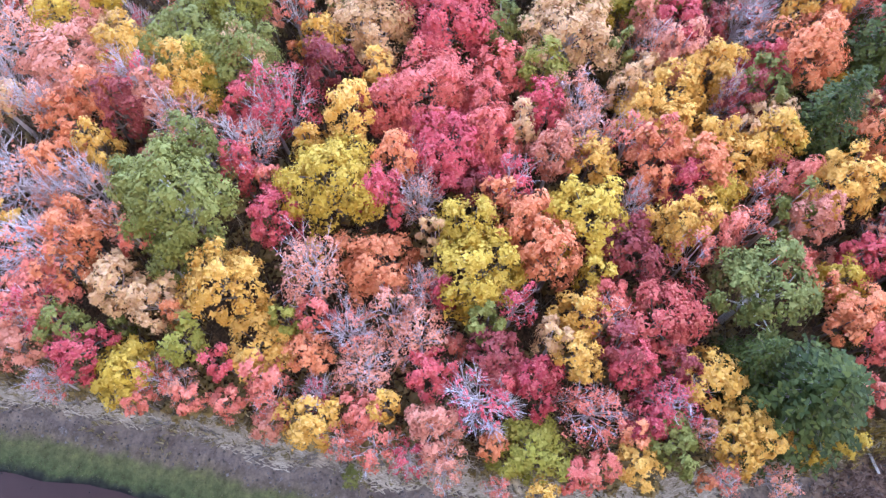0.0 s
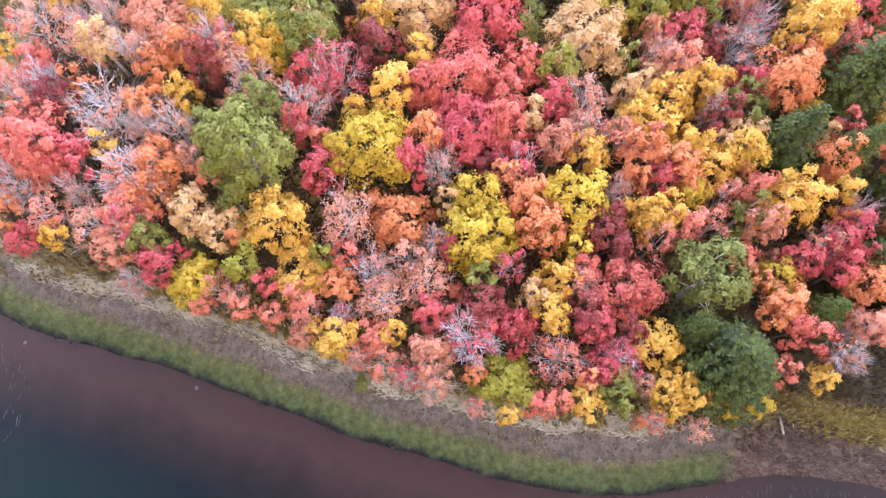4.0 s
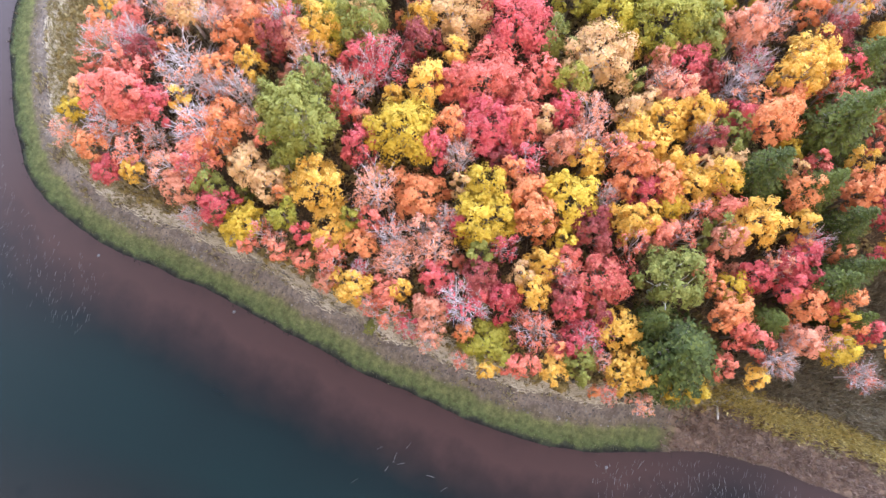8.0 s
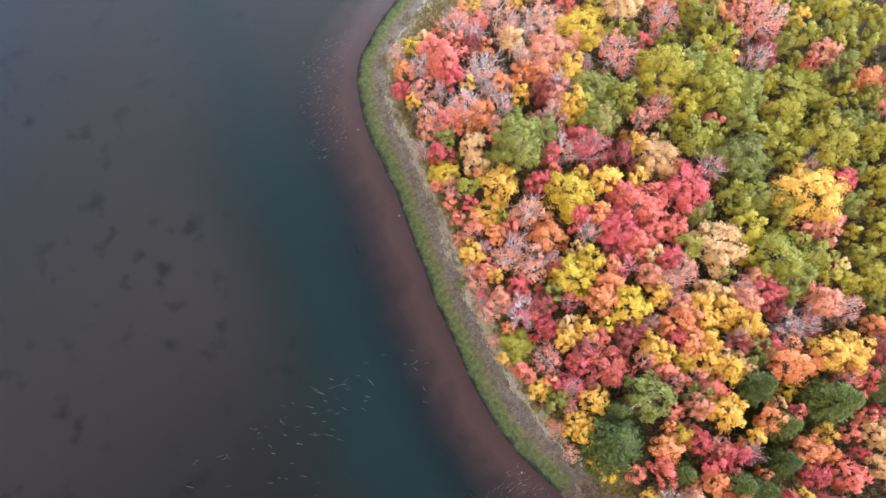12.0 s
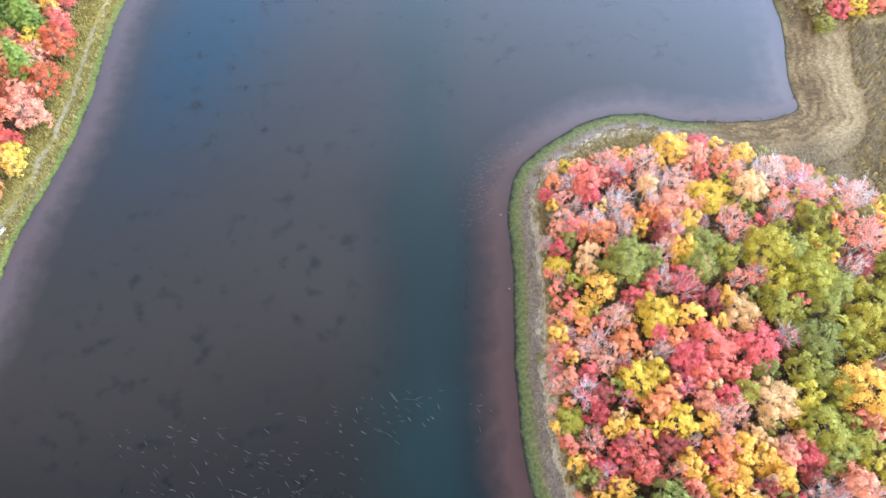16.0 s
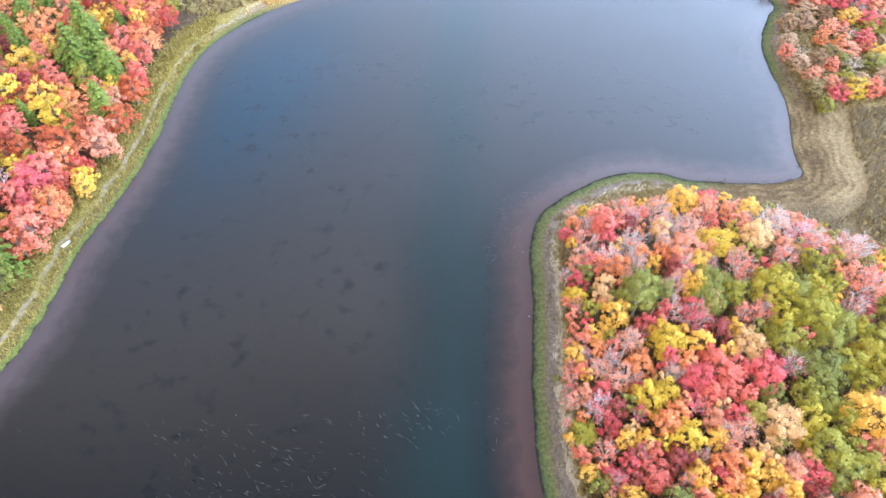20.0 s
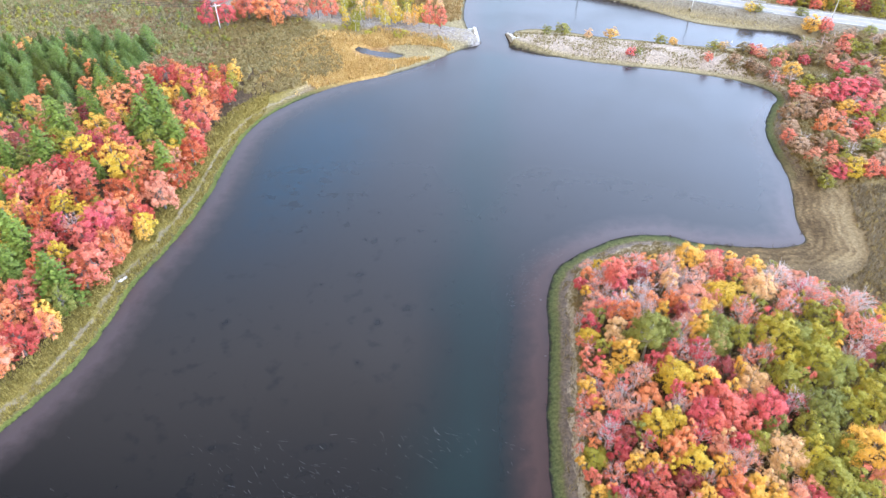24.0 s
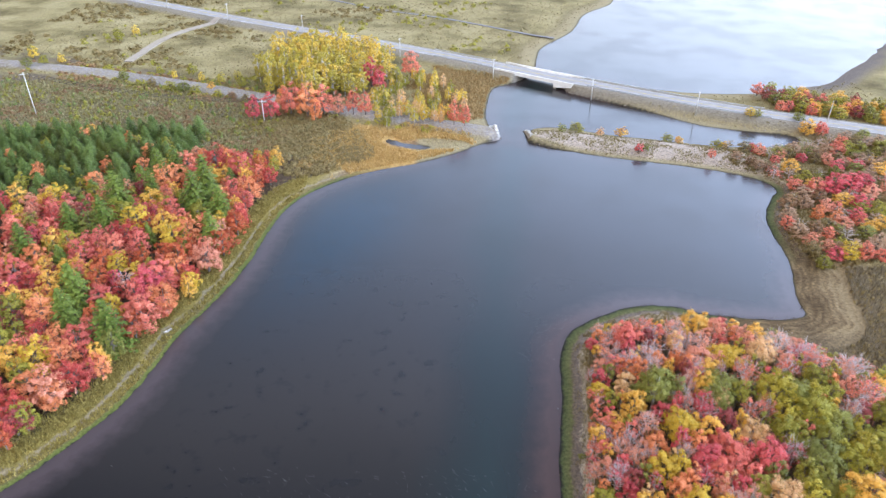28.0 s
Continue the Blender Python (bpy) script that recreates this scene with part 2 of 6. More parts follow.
def leaf_cards(rng, centre, normal, size):
    """Small pointed leaf sprays at the centres, facing the normals."""
    k = len(centre)
    normal = normal / (np.linalg.norm(normal, axis=1, keepdims=True) + 1e-9)
    side = np.cross(normal, rng.normal(size=(k, 3)))
    side /= np.linalg.norm(side, axis=1, keepdims=True) + 1e-9
    ahead = np.cross(normal, side)
    s = size[:, None]
    v = np.stack([centre - ahead * s * 0.45 + side * s * 0.45, centre - ahead * s * 0.45 - side * s * 0.45, centre + ahead * s * 0.7 + normal * s * 0.08], 1)
    return v.reshape(-1, 3), np.arange(3 * k).reshape(-1, 3)


def unit(rng, k):
    d = rng.normal(size=(k, 3))
    return d / np.linalg.norm(d, axis=1, keepdims=True)


# ---------------------------------------------------------------- trees
def joined_trunk(stem, arms, sides):
    """The stem with its limbs as one mesh."""
    v, f = tubes([stem], 7)
    v2, f2 = tubes(arms, sides)
    return mesh_of("trunk", list(v) + list(v2), list(f) + [tuple(i + len(v) for i in q) for q in f2])


def broad_shape(seed, R, H, lobes, hubs, per, leaf, fill=1.0, twiggy=0, low=0.34, drop=1.30):
    """Trunk with limbs, and crown, of a broad-leaved tree of crown radius R and height H: a dome of mounds, each of many leaf sprays."""
    rng = np.random.default_rng(seed)
    foot = low * H
    mid = foot + 0.36 * (H - foot)
    turn, p3, p5 = rng.uniform(0, 6.28, 3)
    ca, lr, outs = [], [], []
    for i in range(lobes):
        up = 1 - drop * (i + rng.uniform(0.2, 0.8)) / lobes
        a = turn + i * 2.39996 + rng.uniform(-0.3, 0.3)
        w = math.sqrt(max(0.0, 1 - up * up))
        wide = R * (1 + 0.15 * math.sin(3 * a + p3) + 0.12 * math.sin(5 * a + p5))
        deep = (H - mid) if up > 0 else (mid - foot)
        reach = rng.uniform(0.46, 0.86)
        ca.append((wide * reach * w * math.cos(a), wide * reach * w * math.sin(a), mid + deep * up * reach))
        lr.append(R * rng.uniform(0.26, 0.46) * (16 / max(lobes, 8)) ** 0.25)
        outs.append((w * math.cos(a), w * math.sin(a), up))
    ca, lr, outs = np.array(ca), np.array(lr), np.array(outs)
    cen, nor, big = [], [], []
    for c, r, o in zip(ca, lr, outs):
        q = unit(rng, hubs) + o * 0.55 + np.array([0, 0, 0.30])
        q /= np.linalg.norm(q, axis=1, keepdims=True)
        hub = c + q * r * rng.uniform(0.45, 1.12, (hubs, 1)) * np.array([1, 1, 0.85])
        for h, d in zip(hub, q):
            if rng.uniform() > fill:
                continue
            # a spray runs outwards along its bough
            e = o + rng.normal(size=3) * 0.35
            e -= d * (e @ d)
            e /= np.linalg.norm(e) + 1e-6
            k = np.cross(d, e)
            g = rng.normal(size=(per, 3)) * r * np.array([rng.uniform(0.26, 0.46), rng.uniform(0.12, 0.22), 0.07])
            cen.append(h + e * g[:, :1] + k * g[:, 1:2] + d * (g[:, 2:] - (g[:, :1] ** 2 + g[:, 1:2] ** 2) * 0.6 / r))
            nor.append(d * 0.7 + o * 0.4 + np.array([0, 0, 0.35]) + (e * g[:, :1] + k * g[:, 1:2]) / r * 0.7 + rng.normal(size=(per, 3)) * 0.42)
            big.append(rng.uniform(0.7, 1.25, per) * leaf)
            cen.append((h - d * r * 0.20)[None] + rng.normal(size=(2, 3)) * r * 0.12)
            nor.append(np.tile(d + o * 0.3 + np.array([0, 0, 0.3]), (2, 1)) + rng.normal(size=(2, 3)) * 0.3)
            big.append(np.full(2, leaf * (1.0 if fill < 0.8 else 2.6 if leaf < 0.19 else 1.7)))
    cen, nor, big = np.concatenate(cen), np.concatenate(nor), np.concatenate(big)
    # the crown stands over its foot and fills its radius
    shift = np.append((np.percentile(cen[:, :2], 4, axis=0) + np.percentile(cen[:, :2], 96, axis=0)) / 2, 0)
    spread = R / np.percentile(np.hypot(*(cen - shift)[:, :2].T), 93)
    squeeze = np.array([spread, spread, 1.0])
    cen, ca = (cen - shift) * squeeze, (ca - shift) * squeeze
    crown = mesh_of("crown", *leaf_cards(rng, cen, nor, big))
    rt = (0.045 * R + 0.05) * (0.72 if twiggy else 1.0)
    lean = rng.normal(size=2) * 0.03 * H
    stem = [((0, 0, -0.15), rt * 1.35), ((lean[0] * 0.2, lean[1] * 0.2, 0.25 * H), rt), ((lean[0] * 0.5, lean[1] * 0.5, 0.5 * H), rt * 0.75), ((lean[0], lean[1], 0.78 * H), rt * 0.3)]
    arms = []
    for c, r in zip(ca[::1 if twiggy else 2], lr[::1 if twiggy else 2]):
        f = rng.uniform(0.3, 0.62)
        s = np.array([lean[0] * f, lean[1] * f, f * H])
        e = c + np.array([0, 0, 0.3 * r])
        m = (s + e) / 2 + np.array([0, 0, -0.06 * H]) + rng.normal(size=3) * 0.1 * R
        arms.append([(s, rt * 0.5), (m, rt * 0.33), (e, rt * 0.13)])
        for _ in range(twiggy):
            d = unit(rng, 1)[0] * 0.8 + (c - np.array([0, 0, 0.4 * H])) / np.linalg.norm(c - np.array([0, 0, 0.4 * H]))
            d[2] = abs(d[2]) * 0.9 + 0.1
            b = m + (e - m) * rng.uniform(0.2, 1.0)
            g = b + d * r * rng.uniform(0.8, 1.35)
            h = (b + g) / 2 + rng.normal(size=3) * 0.10 * r
            arms.append([(b, 0.022), (h, 0.016), (g, 0.007)])
            for _ in range(2):
                d2 = d + rng.normal(size=3) * 0.6
                arms.append([(h, 0.013), (h + d2 * r * 0.5, 0.006)])
    return joined_trunk(stem, arms, 4 if not twiggy else 3), crown


def conifer_shape(seed, R, H, whorls, arms, sprays, leaf):
    """Trunk and needle crown of a conifer; whorls of drooping boughs, each a herringbone of sprays."""
    rng = np.random.default_rng(seed)
    stem = [((0, 0, -0.15), 0.05 * R + 0.07), ((0, 0, 0.5 * H), 0.03 * R + 0.04), ((0, 0, 0.97 * H), 0.012)]
    cen, nor, boughs = [], [], []
    for i in range(whorls):
        g = i / (whorls - 1)
        z, reach = H * (0.12 + 0.84 * g), R * (1 - g) ** 0.8 + 0.12 * R
        for k in range(arms):
            a = 6.2832 * (k + rng.uniform(-0.3, 0.3)) / arms + i * 1.1
            d = np.array([math.cos(a), math.sin(a), 0.25 * g - 0.05])
            side = np.array([-d[1], d[0], 0])
            ln = reach * rng.uniform(0.72, 1.12)
            boughs.append([((0, 0, z - 0.15), 0.03), (d * ln * 0.45 + np.array([0, 0, z - 0.15 - 0.09 * ln]), 0.018), (d * ln * 0.9 + np.array([0, 0, z - 0.12 - 0.22 * ln]), 0.006)])
            cnt = max(3, int(sprays * ln / R))
            s = (np.arange(cnt) + rng.uniform(0, 1, cnt)) / cnt
            w = rng.uniform(-1, 1, cnt) * 0.30 * ln * (1 - 0.7 * s)
            p = d * (s * ln)[:, None] + side * w[:, None] + np.array([0, 0, z]) - np.array([0, 0, 0.16 * ln]) * (s[:, None] ** 1.6)
            cen.append(p)
            nor.append(np.array([0, 0, 1.0]) + d * 0.4 + rng.normal(size=(cnt, 3)) * 0.38)
    cen, nor = np.concatenate(cen), np.concatenate(nor)
    crown = mesh_of("crown", *leaf_cards(rng, cen, nor, rng.uniform(0.7, 1.3, len(cen)) * leaf))
    return joined_trunk(stem, boughs, 3), crown


# crown shapes by size: (radius, height) and three of each
SHAPES = {
    "huge": (3.6, 9.6, [broad_shape(5 + i, 3.6, 9.6, 34, 13, 16, 0.150) for i in range(3)]),
    "large": (2.5, 8.2, [broad_shape(10 + i, 2.5, 8.2, 24, 11, 14, 0.142) for i in range(6)]),
    "middle": (1.75, 6.9, [broad_shape(20 + i, 1.75, 6.9, 16, 9, 14, 0.130) for i in range(6)]),
    "small": (1.15, 5.6, [broad_shape(30 + i, 1.15, 5.6, 9, 8, 13, 0.120) for i in range(5)]),
    "thin_large": (2.3, 7.8, [broad_shape(40 + i, 2.3, 7.8, 20, 9, 12, 0.132, 0.75, 5) for i in range(4)]),
    "thin_small": (1.5, 6.4, [broad_shape(50 + i, 1.5, 6.4, 12, 8, 11, 0.126, 0.75, 4) for i in range(4)]),
    "bare": (2.1, 7.4, [broad_shape(60 + i, 2.1, 7.4, 18, 8, 9, 0.145, 0.42, 13) for i in range(4)]),
    "west": (2.6, 8.2, [broad_shape(70 + i, 2.6, 8.2, 36, 7, 12, 0.20, 1.0, 0, 0.04, 1.75) for i in range(6)]),
    "west_bare": (2.3, 7.4, [broad_shape(80 + i, 2.3, 7.4, 12, 6, 7, 0.26, 0.55, 5, 0.14, 1.5) for i in range(2)]),
    "birch": (2.6, 13.0, [broad_shape(110 + i, 2.6, 13.0, 34, 7, 11, 0.25, 1.0, 0, 0.05, 1.8) for i in range(4)]),
    "far": (2.6, 8.2, [broad_shape(100 + i, 2.6, 8.2, 30, 6, 11, 0.25, 1.0, 0, 0.03, 1.78) for i in range(5)]),
    "pine": (2.6, 9.5, [conifer_shape(90 + i, 2.6, 9.5, 18, 11, 48, 0.19) for i in range(3)]),
    "west_pine": (2.6, 9.5, [conifer_shape(95 + i, 2.6, 9.5, 14, 9, 21, 0.36) for i in range(4)]),
}
TREE_COUNT = [0]


def plant(name, shape, leaf, x, y, r, label, category="tree", group="", bark=None, tall=1.0, top=None):
    """One tree: an empty at its foot with trunk and crown; top is the height of its crown's visible middle over the water."""
    R, H, kinds = SHAPES[shape]
    i = TREE_COUNT[0]
    TREE_COUNT[0] += 1
    rng = random.Random(7919 * i + 13)
    root = tagged(new(name), label, category, group)
    s = r / R
    z = ground_z(x, y)
    high = ((4.6 + 1.35 * r) * rng.uniform(0.9, 1.1) * tall if top is None else top - z + 0.45) / H
    root.matrix_basis = pose(x, y, z, rng.uniform(-1.5, 1.5), rng.uniform(-1.5, 1.5), rng.uniform(0, 360)) @ Matrix.Diagonal((s * rng.uniform(0.92, 1.08), s * rng.uniform(0.92, 1.08), high, 1))
    trunk, crown = kinds[rng.randrange(len(kinds))]
    bark = bark or BARK
    put("trunk", trunk, bark, root)
    put("crown", crown, LEAF[leaf], root)
    return root


# ---------------------------------------------------------------- plan of the shores
MAIN_POND = [
    (24, 36), (24.6, 41), (25, 46), (25, 51.5), (23.2, 57.2), (21.6, 62.3), (20.7, 67.4), (20.8, 72), (21.2, 76.4), (21.6, 80.8),
    (22, 84.4), (22.6, 88), (23.3, 91.6), (24, 95.8), (24.8, 100), (25.5, 104.7), (25.9, 109.2), (26.6, 114), (27.6, 118.2), (29.4, 122.2),
    (32.7, 126), (37.6, 129), (44.2, 132.6), (50.3, 134.3), (57.5, 133.8), (63, 131), (71, 129.3), (79, 128.5), (84.5, 128.8), (88.7, 130.4), (88.7, 135)]
COVE_SHORE = [
    (90, 140.5), (94.4, 152.5), (95.8, 163), (96.8, 176), (103.6, 190), (111, 198), (104, 208), (83, 216), (60.3, 221.8), (41.2, 229.5),
    (32.6, 236), (23, 239), (15.5, 234), (4, 223.5), (-7.9, 216), (-23, 210), (-33.6, 202), (-43, 191.8), (-47.9, 180.5)]
WEST_SHORE = [
    (-49.6, 167.5), (-50.7, 155), (-52.4, 145), (-55.2, 134.5), (-58.7, 125), (-60.6, 117.2), (-61.4, 110), (-62.8, 102.7), (-64.8, 97),
    (-68.2, 90.6), (-71.4, 85), (-75.8, 79), (-93, 60), (-110, 20), (-110, -80), (60, -80), (40, -20), (27, 20)]
UPPER_POND = [
    (31.8, 230), (32.6, 240), (35.4, 250), (48, 251), (64.7, 242.8), (81, 239), (98.5, 233.6), (114, 232), (128, 233), (136, 238), (134.6, 244),
    (114.4, 248.5), (100.7, 254), (90, 265.6), (68, 282), (51.6, 295), (66, 315.5), (60, 334), (47, 334), (45, 322), (32, 302.6),
    (22.7, 298.4), (19.5, 276), (17.6, 260), (19.8, 247), (22.8, 240), (22.8, 230)]
FAR_LAKE = [
    (45, 322), (48.4, 343), (52.4, 364), (69.6, 388), (79, 407), (89, 443), (112, 468), (118, 486), (160, 600), (900, 900), (900, 500),
    (330, 470), (247, 381), (221, 348), (199, 328), (180, 306), (165, 301.7), (142.6, 291.5), (101.6, 292.5), (66, 315.5)]
ROAD = [(-620, 690), (-400, 575), (-194.5, 457), (-127.7, 413.5), (-90, 391.8), (-55.8, 373), (-23.9, 354), (5.2, 335), (26.7, 320.8), (41.6, 310.5), (55.9, 300.6), (78.4, 286.8), (99.1, 274), (119, 263.3), (138, 254.2), (156.3, 246), (168, 240.6), (260, 200), (500, 95)]
RAIL = [(-420, 372), (-197.3, 321.4), (-166.7, 313.3), (-136.4, 303), (-107.3, 291.7), (-84.7, 281.5), (-61.1, 271.5), (-32.1, 260.5), (-18, 255), (0, 249), (14, 243.5), (20.5, 241)]
CAUSEWAY = [(35, 238.5), (47, 237), (66, 231.5), (85.5, 227.5), (104, 220), (120, 212), (150, 203), (260, 180)]
CHANNEL = [(9, 20), (8.5, 70), (10.4, 93.6), (12, 117), (14, 147), (18, 176), (26, 215), (27.5, 238), (27, 262), (40, 300)]
WOOD_EDGE = [(28, 44), (31, 52), (29.5, 57), (27, 62), (26.5, 70), (27, 78), (28, 86), (29, 94), (29.8, 101), (30.4, 108), (32, 114), (35, 119.5), (41, 123), (50, 122), (60, 124), (72, 120), (84, 112), (98, 100), (140, 85), (140, -20), (60, -20), (40, 20)]


def smooth_line(points, closed, times=2):
    """Chaikin's corner cutting."""
    p = np.array(points, float)
    for _ in range(times):
        q = np.roll(p, -1, 0) if closed else p[1:]
        b = p if closed else p[:-1]
        cut = np.stack([0.75 * b + 0.25 * q, 0.25 * b + 0.75 * q], 1).reshape(-1, 2)
        p = cut if closed else np.vstack([p[:1], cut, p[-1:]])
    return p


def line_distance(X, Y, line, closed=False):
    """Distance of points from a line, and the share of the way along it at the nearest place."""
    best, along = np.full(X.shape, 1e9), np.zeros(X.shape)
    q = np.roll(line, -1, 0) if closed else line[1:]
    p = line if closed else line[:-1]
    for k, ((ax, ay), (bx, by)) in enumerate(zip(p, q)):
        dx, dy = bx - ax, by - ay
        t = np.clip(((X - ax) * dx + (Y - ay) * dy) / (dx * dx + dy * dy + 1e-12), 0, 1)
        d = np.hypot(X - ax - t * dx, Y - ay - t * dy)
        m = d < best
        best, along = np.where(m, d, best), np.where(m, k + t, along)
    return best, along


def inside(X, Y, line):
    odd = np.zeros(X.shape, bool)
    for (ax, ay), (bx, by) in zip(line, np.roll(line, -1, 0)):
        if ay != by:
            odd ^= ((ay > Y) != (by > Y)) & (X < (bx - ax) * (Y - ay) / (by - ay) + ax)
    return odd


POOL = [(-20.5, 236.2), (-19, 238.2), (-16.5, 235.4), (-13, 233.4), (-8, 232.4), (-4, 230.4), (-5, 228.8), (-9.5, 228.2), (-14, 230.6), (-17.5, 232), (-20, 234)]
PONDS = [smooth_line(POOL, True), smooth_line(MAIN_POND + COVE_SHORE + WEST_SHORE, True), smooth_line(UPPER_POND, True), smooth_line(FAR_LAKE, True)]
ROAD_L, RAIL_L, CAUSE_L, CHAN_L = (smooth_line(k, False) for k in (ROAD, RAIL, CAUSEWAY, CHANNEL))
WOOD_L = smooth_line(WOOD_EDGE, True)
TRACK_L = smooth_line([(-153, 329), (-152, 345), (-151, 368), (-146, 386), (-136, 403), (-131, 411)], False)


def wave(X, Y, s, k=0.0):
    return np.sin(X * s + 1.3 * np.sin(Y * s * 0.7 + k)) * np.cos(Y * s * 1.1 + 0.9 * np.sin(X * s * 0.6 + 2 * k))


def shore_distance(X, Y):
    """Metres inland from the nearest water's edge; negative on the water."""
    s = np.full(X.shape, 1e9)
    for p in PONDS:
        d, _ = line_distance(X, Y, p, True)
        s = np.minimum(s, np.where(inside(X, Y, p), -d, d))
    return s


def step(a, b, v):
    t = np.clip((v - a) / (b - a), 0, 1)
    return t * t * (3 - 2 * t)


def terrain(X, Y):
    """Height of the ground and the distances that its cover follows."""
    X, Y = np.asarray(X, float), np.asarray(Y, float)
    s = shore_distance(X, Y)
    s = s + 0.14 * wave(X, Y, 0.5) + 0.07 * wave(X, Y, 1.3, 1.0)
    land = 0.10 * np.clip(s, 0, 1) + 0.55 * step(1.0, 7.0, s) + 0.5 * step(6, 30, s) + 0.10 * wave(X, Y, 0.25) * step(3, 10, s) + 0.05 * wave(X, Y, 0.9, 2.0) * step(2, 6, s)
    cd, _ = line_distance(X, Y, CHAN_L)
    bed = -0.12 * np.clip(-s, 0, 1) - 0.35 * step(0.5, 7, -s) - 0.55 * step(4, 14, -s) - 1.1 * (1 - step(1.5, 8.0, cd)) * step(5, 10, -s) + 0.06 * wave(X, Y, 0.5) * step(0.5, 4, -s)
    z = np.where(s > 0, land, bed)
    rd, _ = line_distance(X, Y, ROAD_L)
    ad, al = line_distance(X, Y, RAIL_L)
    kd, _ = line_distance(X, Y, CAUSE_L)
    dry = step(0.0, 1.6, s)
    z = np.maximum(z, np.where(s > 0, (3.3 * (1 - step(6.0, 12.5, rd))) * dry, -9))
    z = np.maximum(z, np.where(s > 0, 2.2 * (1 - step(3.2, 8.0, ad)) * dry, -9))
    z = np.maximum(z, np.where(s > 0, 1.9 * (1 - step(3.0, 10.0, kd)) * dry, -9))
    return z, s, rd, ad, kd, cd


# ---------------------------------------------------------------- ground, water
def grid_lines(dense, far):
    out = [dense[0][0]]
    for a, b, h in dense:
        out += list(np.arange(a + h, b + h / 2, h))
    h, v = dense[-1][2], out[-1]
    while v < far[1]:
        h *= 1.35
        v += h
        out.append(v)
    h, v, head = dense[0][2], out[0], []
    while v > far[0]:
        h *= 1.35
        v -= h
        head.append(v)
    return np.array(head[::-1] + out)


gx = grid_lines([(-210, -82, 2.5), (-82, -46, 0.9), (-46, 16, 2.4), (16, 36, 0.4), (36, 112, 1.5), (112, 200, 2.2)], (-3500, 3500))
gy = grid_lines([(15, 50, 0.8), (50, 136, 0.45), (136, 215, 1.0), (215, 330, 1.5), (330, 500, 3.0)], (-1500, 4000))
GX, GY = np.meshgrid(gx, gy)
Z, S, RD, AD, KD, CD = terrain(GX, GY)
ny, nx = GX.shape
quad = np.arange(ny * nx).reshape(ny, nx)
faces = np.stack([quad[:-1, :-1], quad[:-1, 1:], quad[1:, 1:], quad[1:, :-1]], -1).reshape(-1, 4)
ground_mesh = mesh_of("ground", np.stack([GX, GY, Z], -1), faces, True)


def ground_z(x, y):
    """Height of the ground sheet at a place."""
    i = int(np.clip(np.searchsorted(gx, x) - 1, 0, nx - 2))
    j = int(np.clip(np.searchsorted(gy, y) - 1, 0, ny - 2))
    u, v = (x - gx[i]) / (gx[i + 1] - gx[i]), (y - gy[j]) / (gy[j + 1] - gy[j])
    return float((Z[j, i] * (1 - u) + Z[j, i + 1] * u) * (1 - v) + (Z[j + 1, i] * (1 - u) + Z[j + 1, i + 1] * u) * v)


def attribute(me, name, values):
    a = me.attributes.new(name, "FLOAT", "POINT")
    a.data.foreach_set("value", np.ascontiguousarray(values, dtype=np.float32).ravel())


attribute(ground_mesh, "inland", S)
attribute(ground_mesh, "channel", CD)
attribute(ground_mesh, "rail", AD)
attribute(ground_mesh, "cause", (1 - step(7, 11, KD)) * (1 - step(104, 120, GX)))
attribute(ground_mesh, "road", RD)
wd, _ = line_distance(GX, GY, WOOD_L, True)
in_wood = np.where(inside(GX, GY, WOOD_L), wd, -wd)
glade = GY < 53.5 - 0.45 * (GX - 30) - 14 * np.clip((GX - 42) / 8, 0, 1)
attribute(ground_mesh, "wood", np.where(glade, -np.abs(in_wood), in_wood))
# bare mud of the cove, golden marsh by the old railway, west wood and brown moor, as soft-edged areas
attribute(ground_mesh, "mud", np.clip(np.clip(2.0 - np.hypot((GX - 98) / 11, (GY - 141) / 14) + 0.25 * wave(GX, GY, 0.3), 0, 1) + np.clip(2.0 - np.hypot((GX - 80) / 9, (GY - 126) / 3.4), 0, 1), 0, 1))
behind = step(5.2, 7.5, S + 0.5 * wave(GX, GY, 0.4)) * (1 - step(26, 36, GY)) * (GX > 20) * (GY > -90)
attribute(ground_mesh, "scrubland", np.maximum(behind, step(58, 70, GX) * (1 - step(120, 130, GY - 0.15 * (GX - 70))) * (in_wood < 1) * step(3.5, 6, S) * (GX < 140) * (GY > 84)))
south = (1 - step(54, 58, GY + 0.6 * wave(GX, GY, 0.4))) * (1 - step(50, 60, GX)) * (1 - behind)
attribute(ground_mesh, "reeds", south * step(0.2, 1.0, S) * np.where(glade, 1, 0) + south * step(-0.2, 0.2, S) * (1 - step(3.2, 4.4, S)))
attribute(ground_mesh, "goldband", south * np.exp(-((S - 5.0 - 0.5 * wave(GX, GY, 0.3, 0.7)) / 1.1) ** 2))
attribute(ground_mesh, "marsh", np.clip(1.6 - np.hypot((GX + 15) / 24, (GY - 227) / 17), 0, 1))
attribute(ground_mesh, "poolmud", np.clip(1.7 - np.hypot((GX + 3) / 14, (GY - 231) / 4.5), 0, 1))
attribute(ground_mesh, "moor", step(-20, 6, GY - 215 - 0.25 * (GX + 100)) * step(4, 12, AD) * (1 - step(-62, -40, GX)) * (GY < 292 - 0.42 * (GX + 80)))
attribute(ground_mesh, "westbank", step(24, 38, -GX + 0.35 * (GY - 215).clip(-30, 30)) * (1 - step(200, 222, GY)))
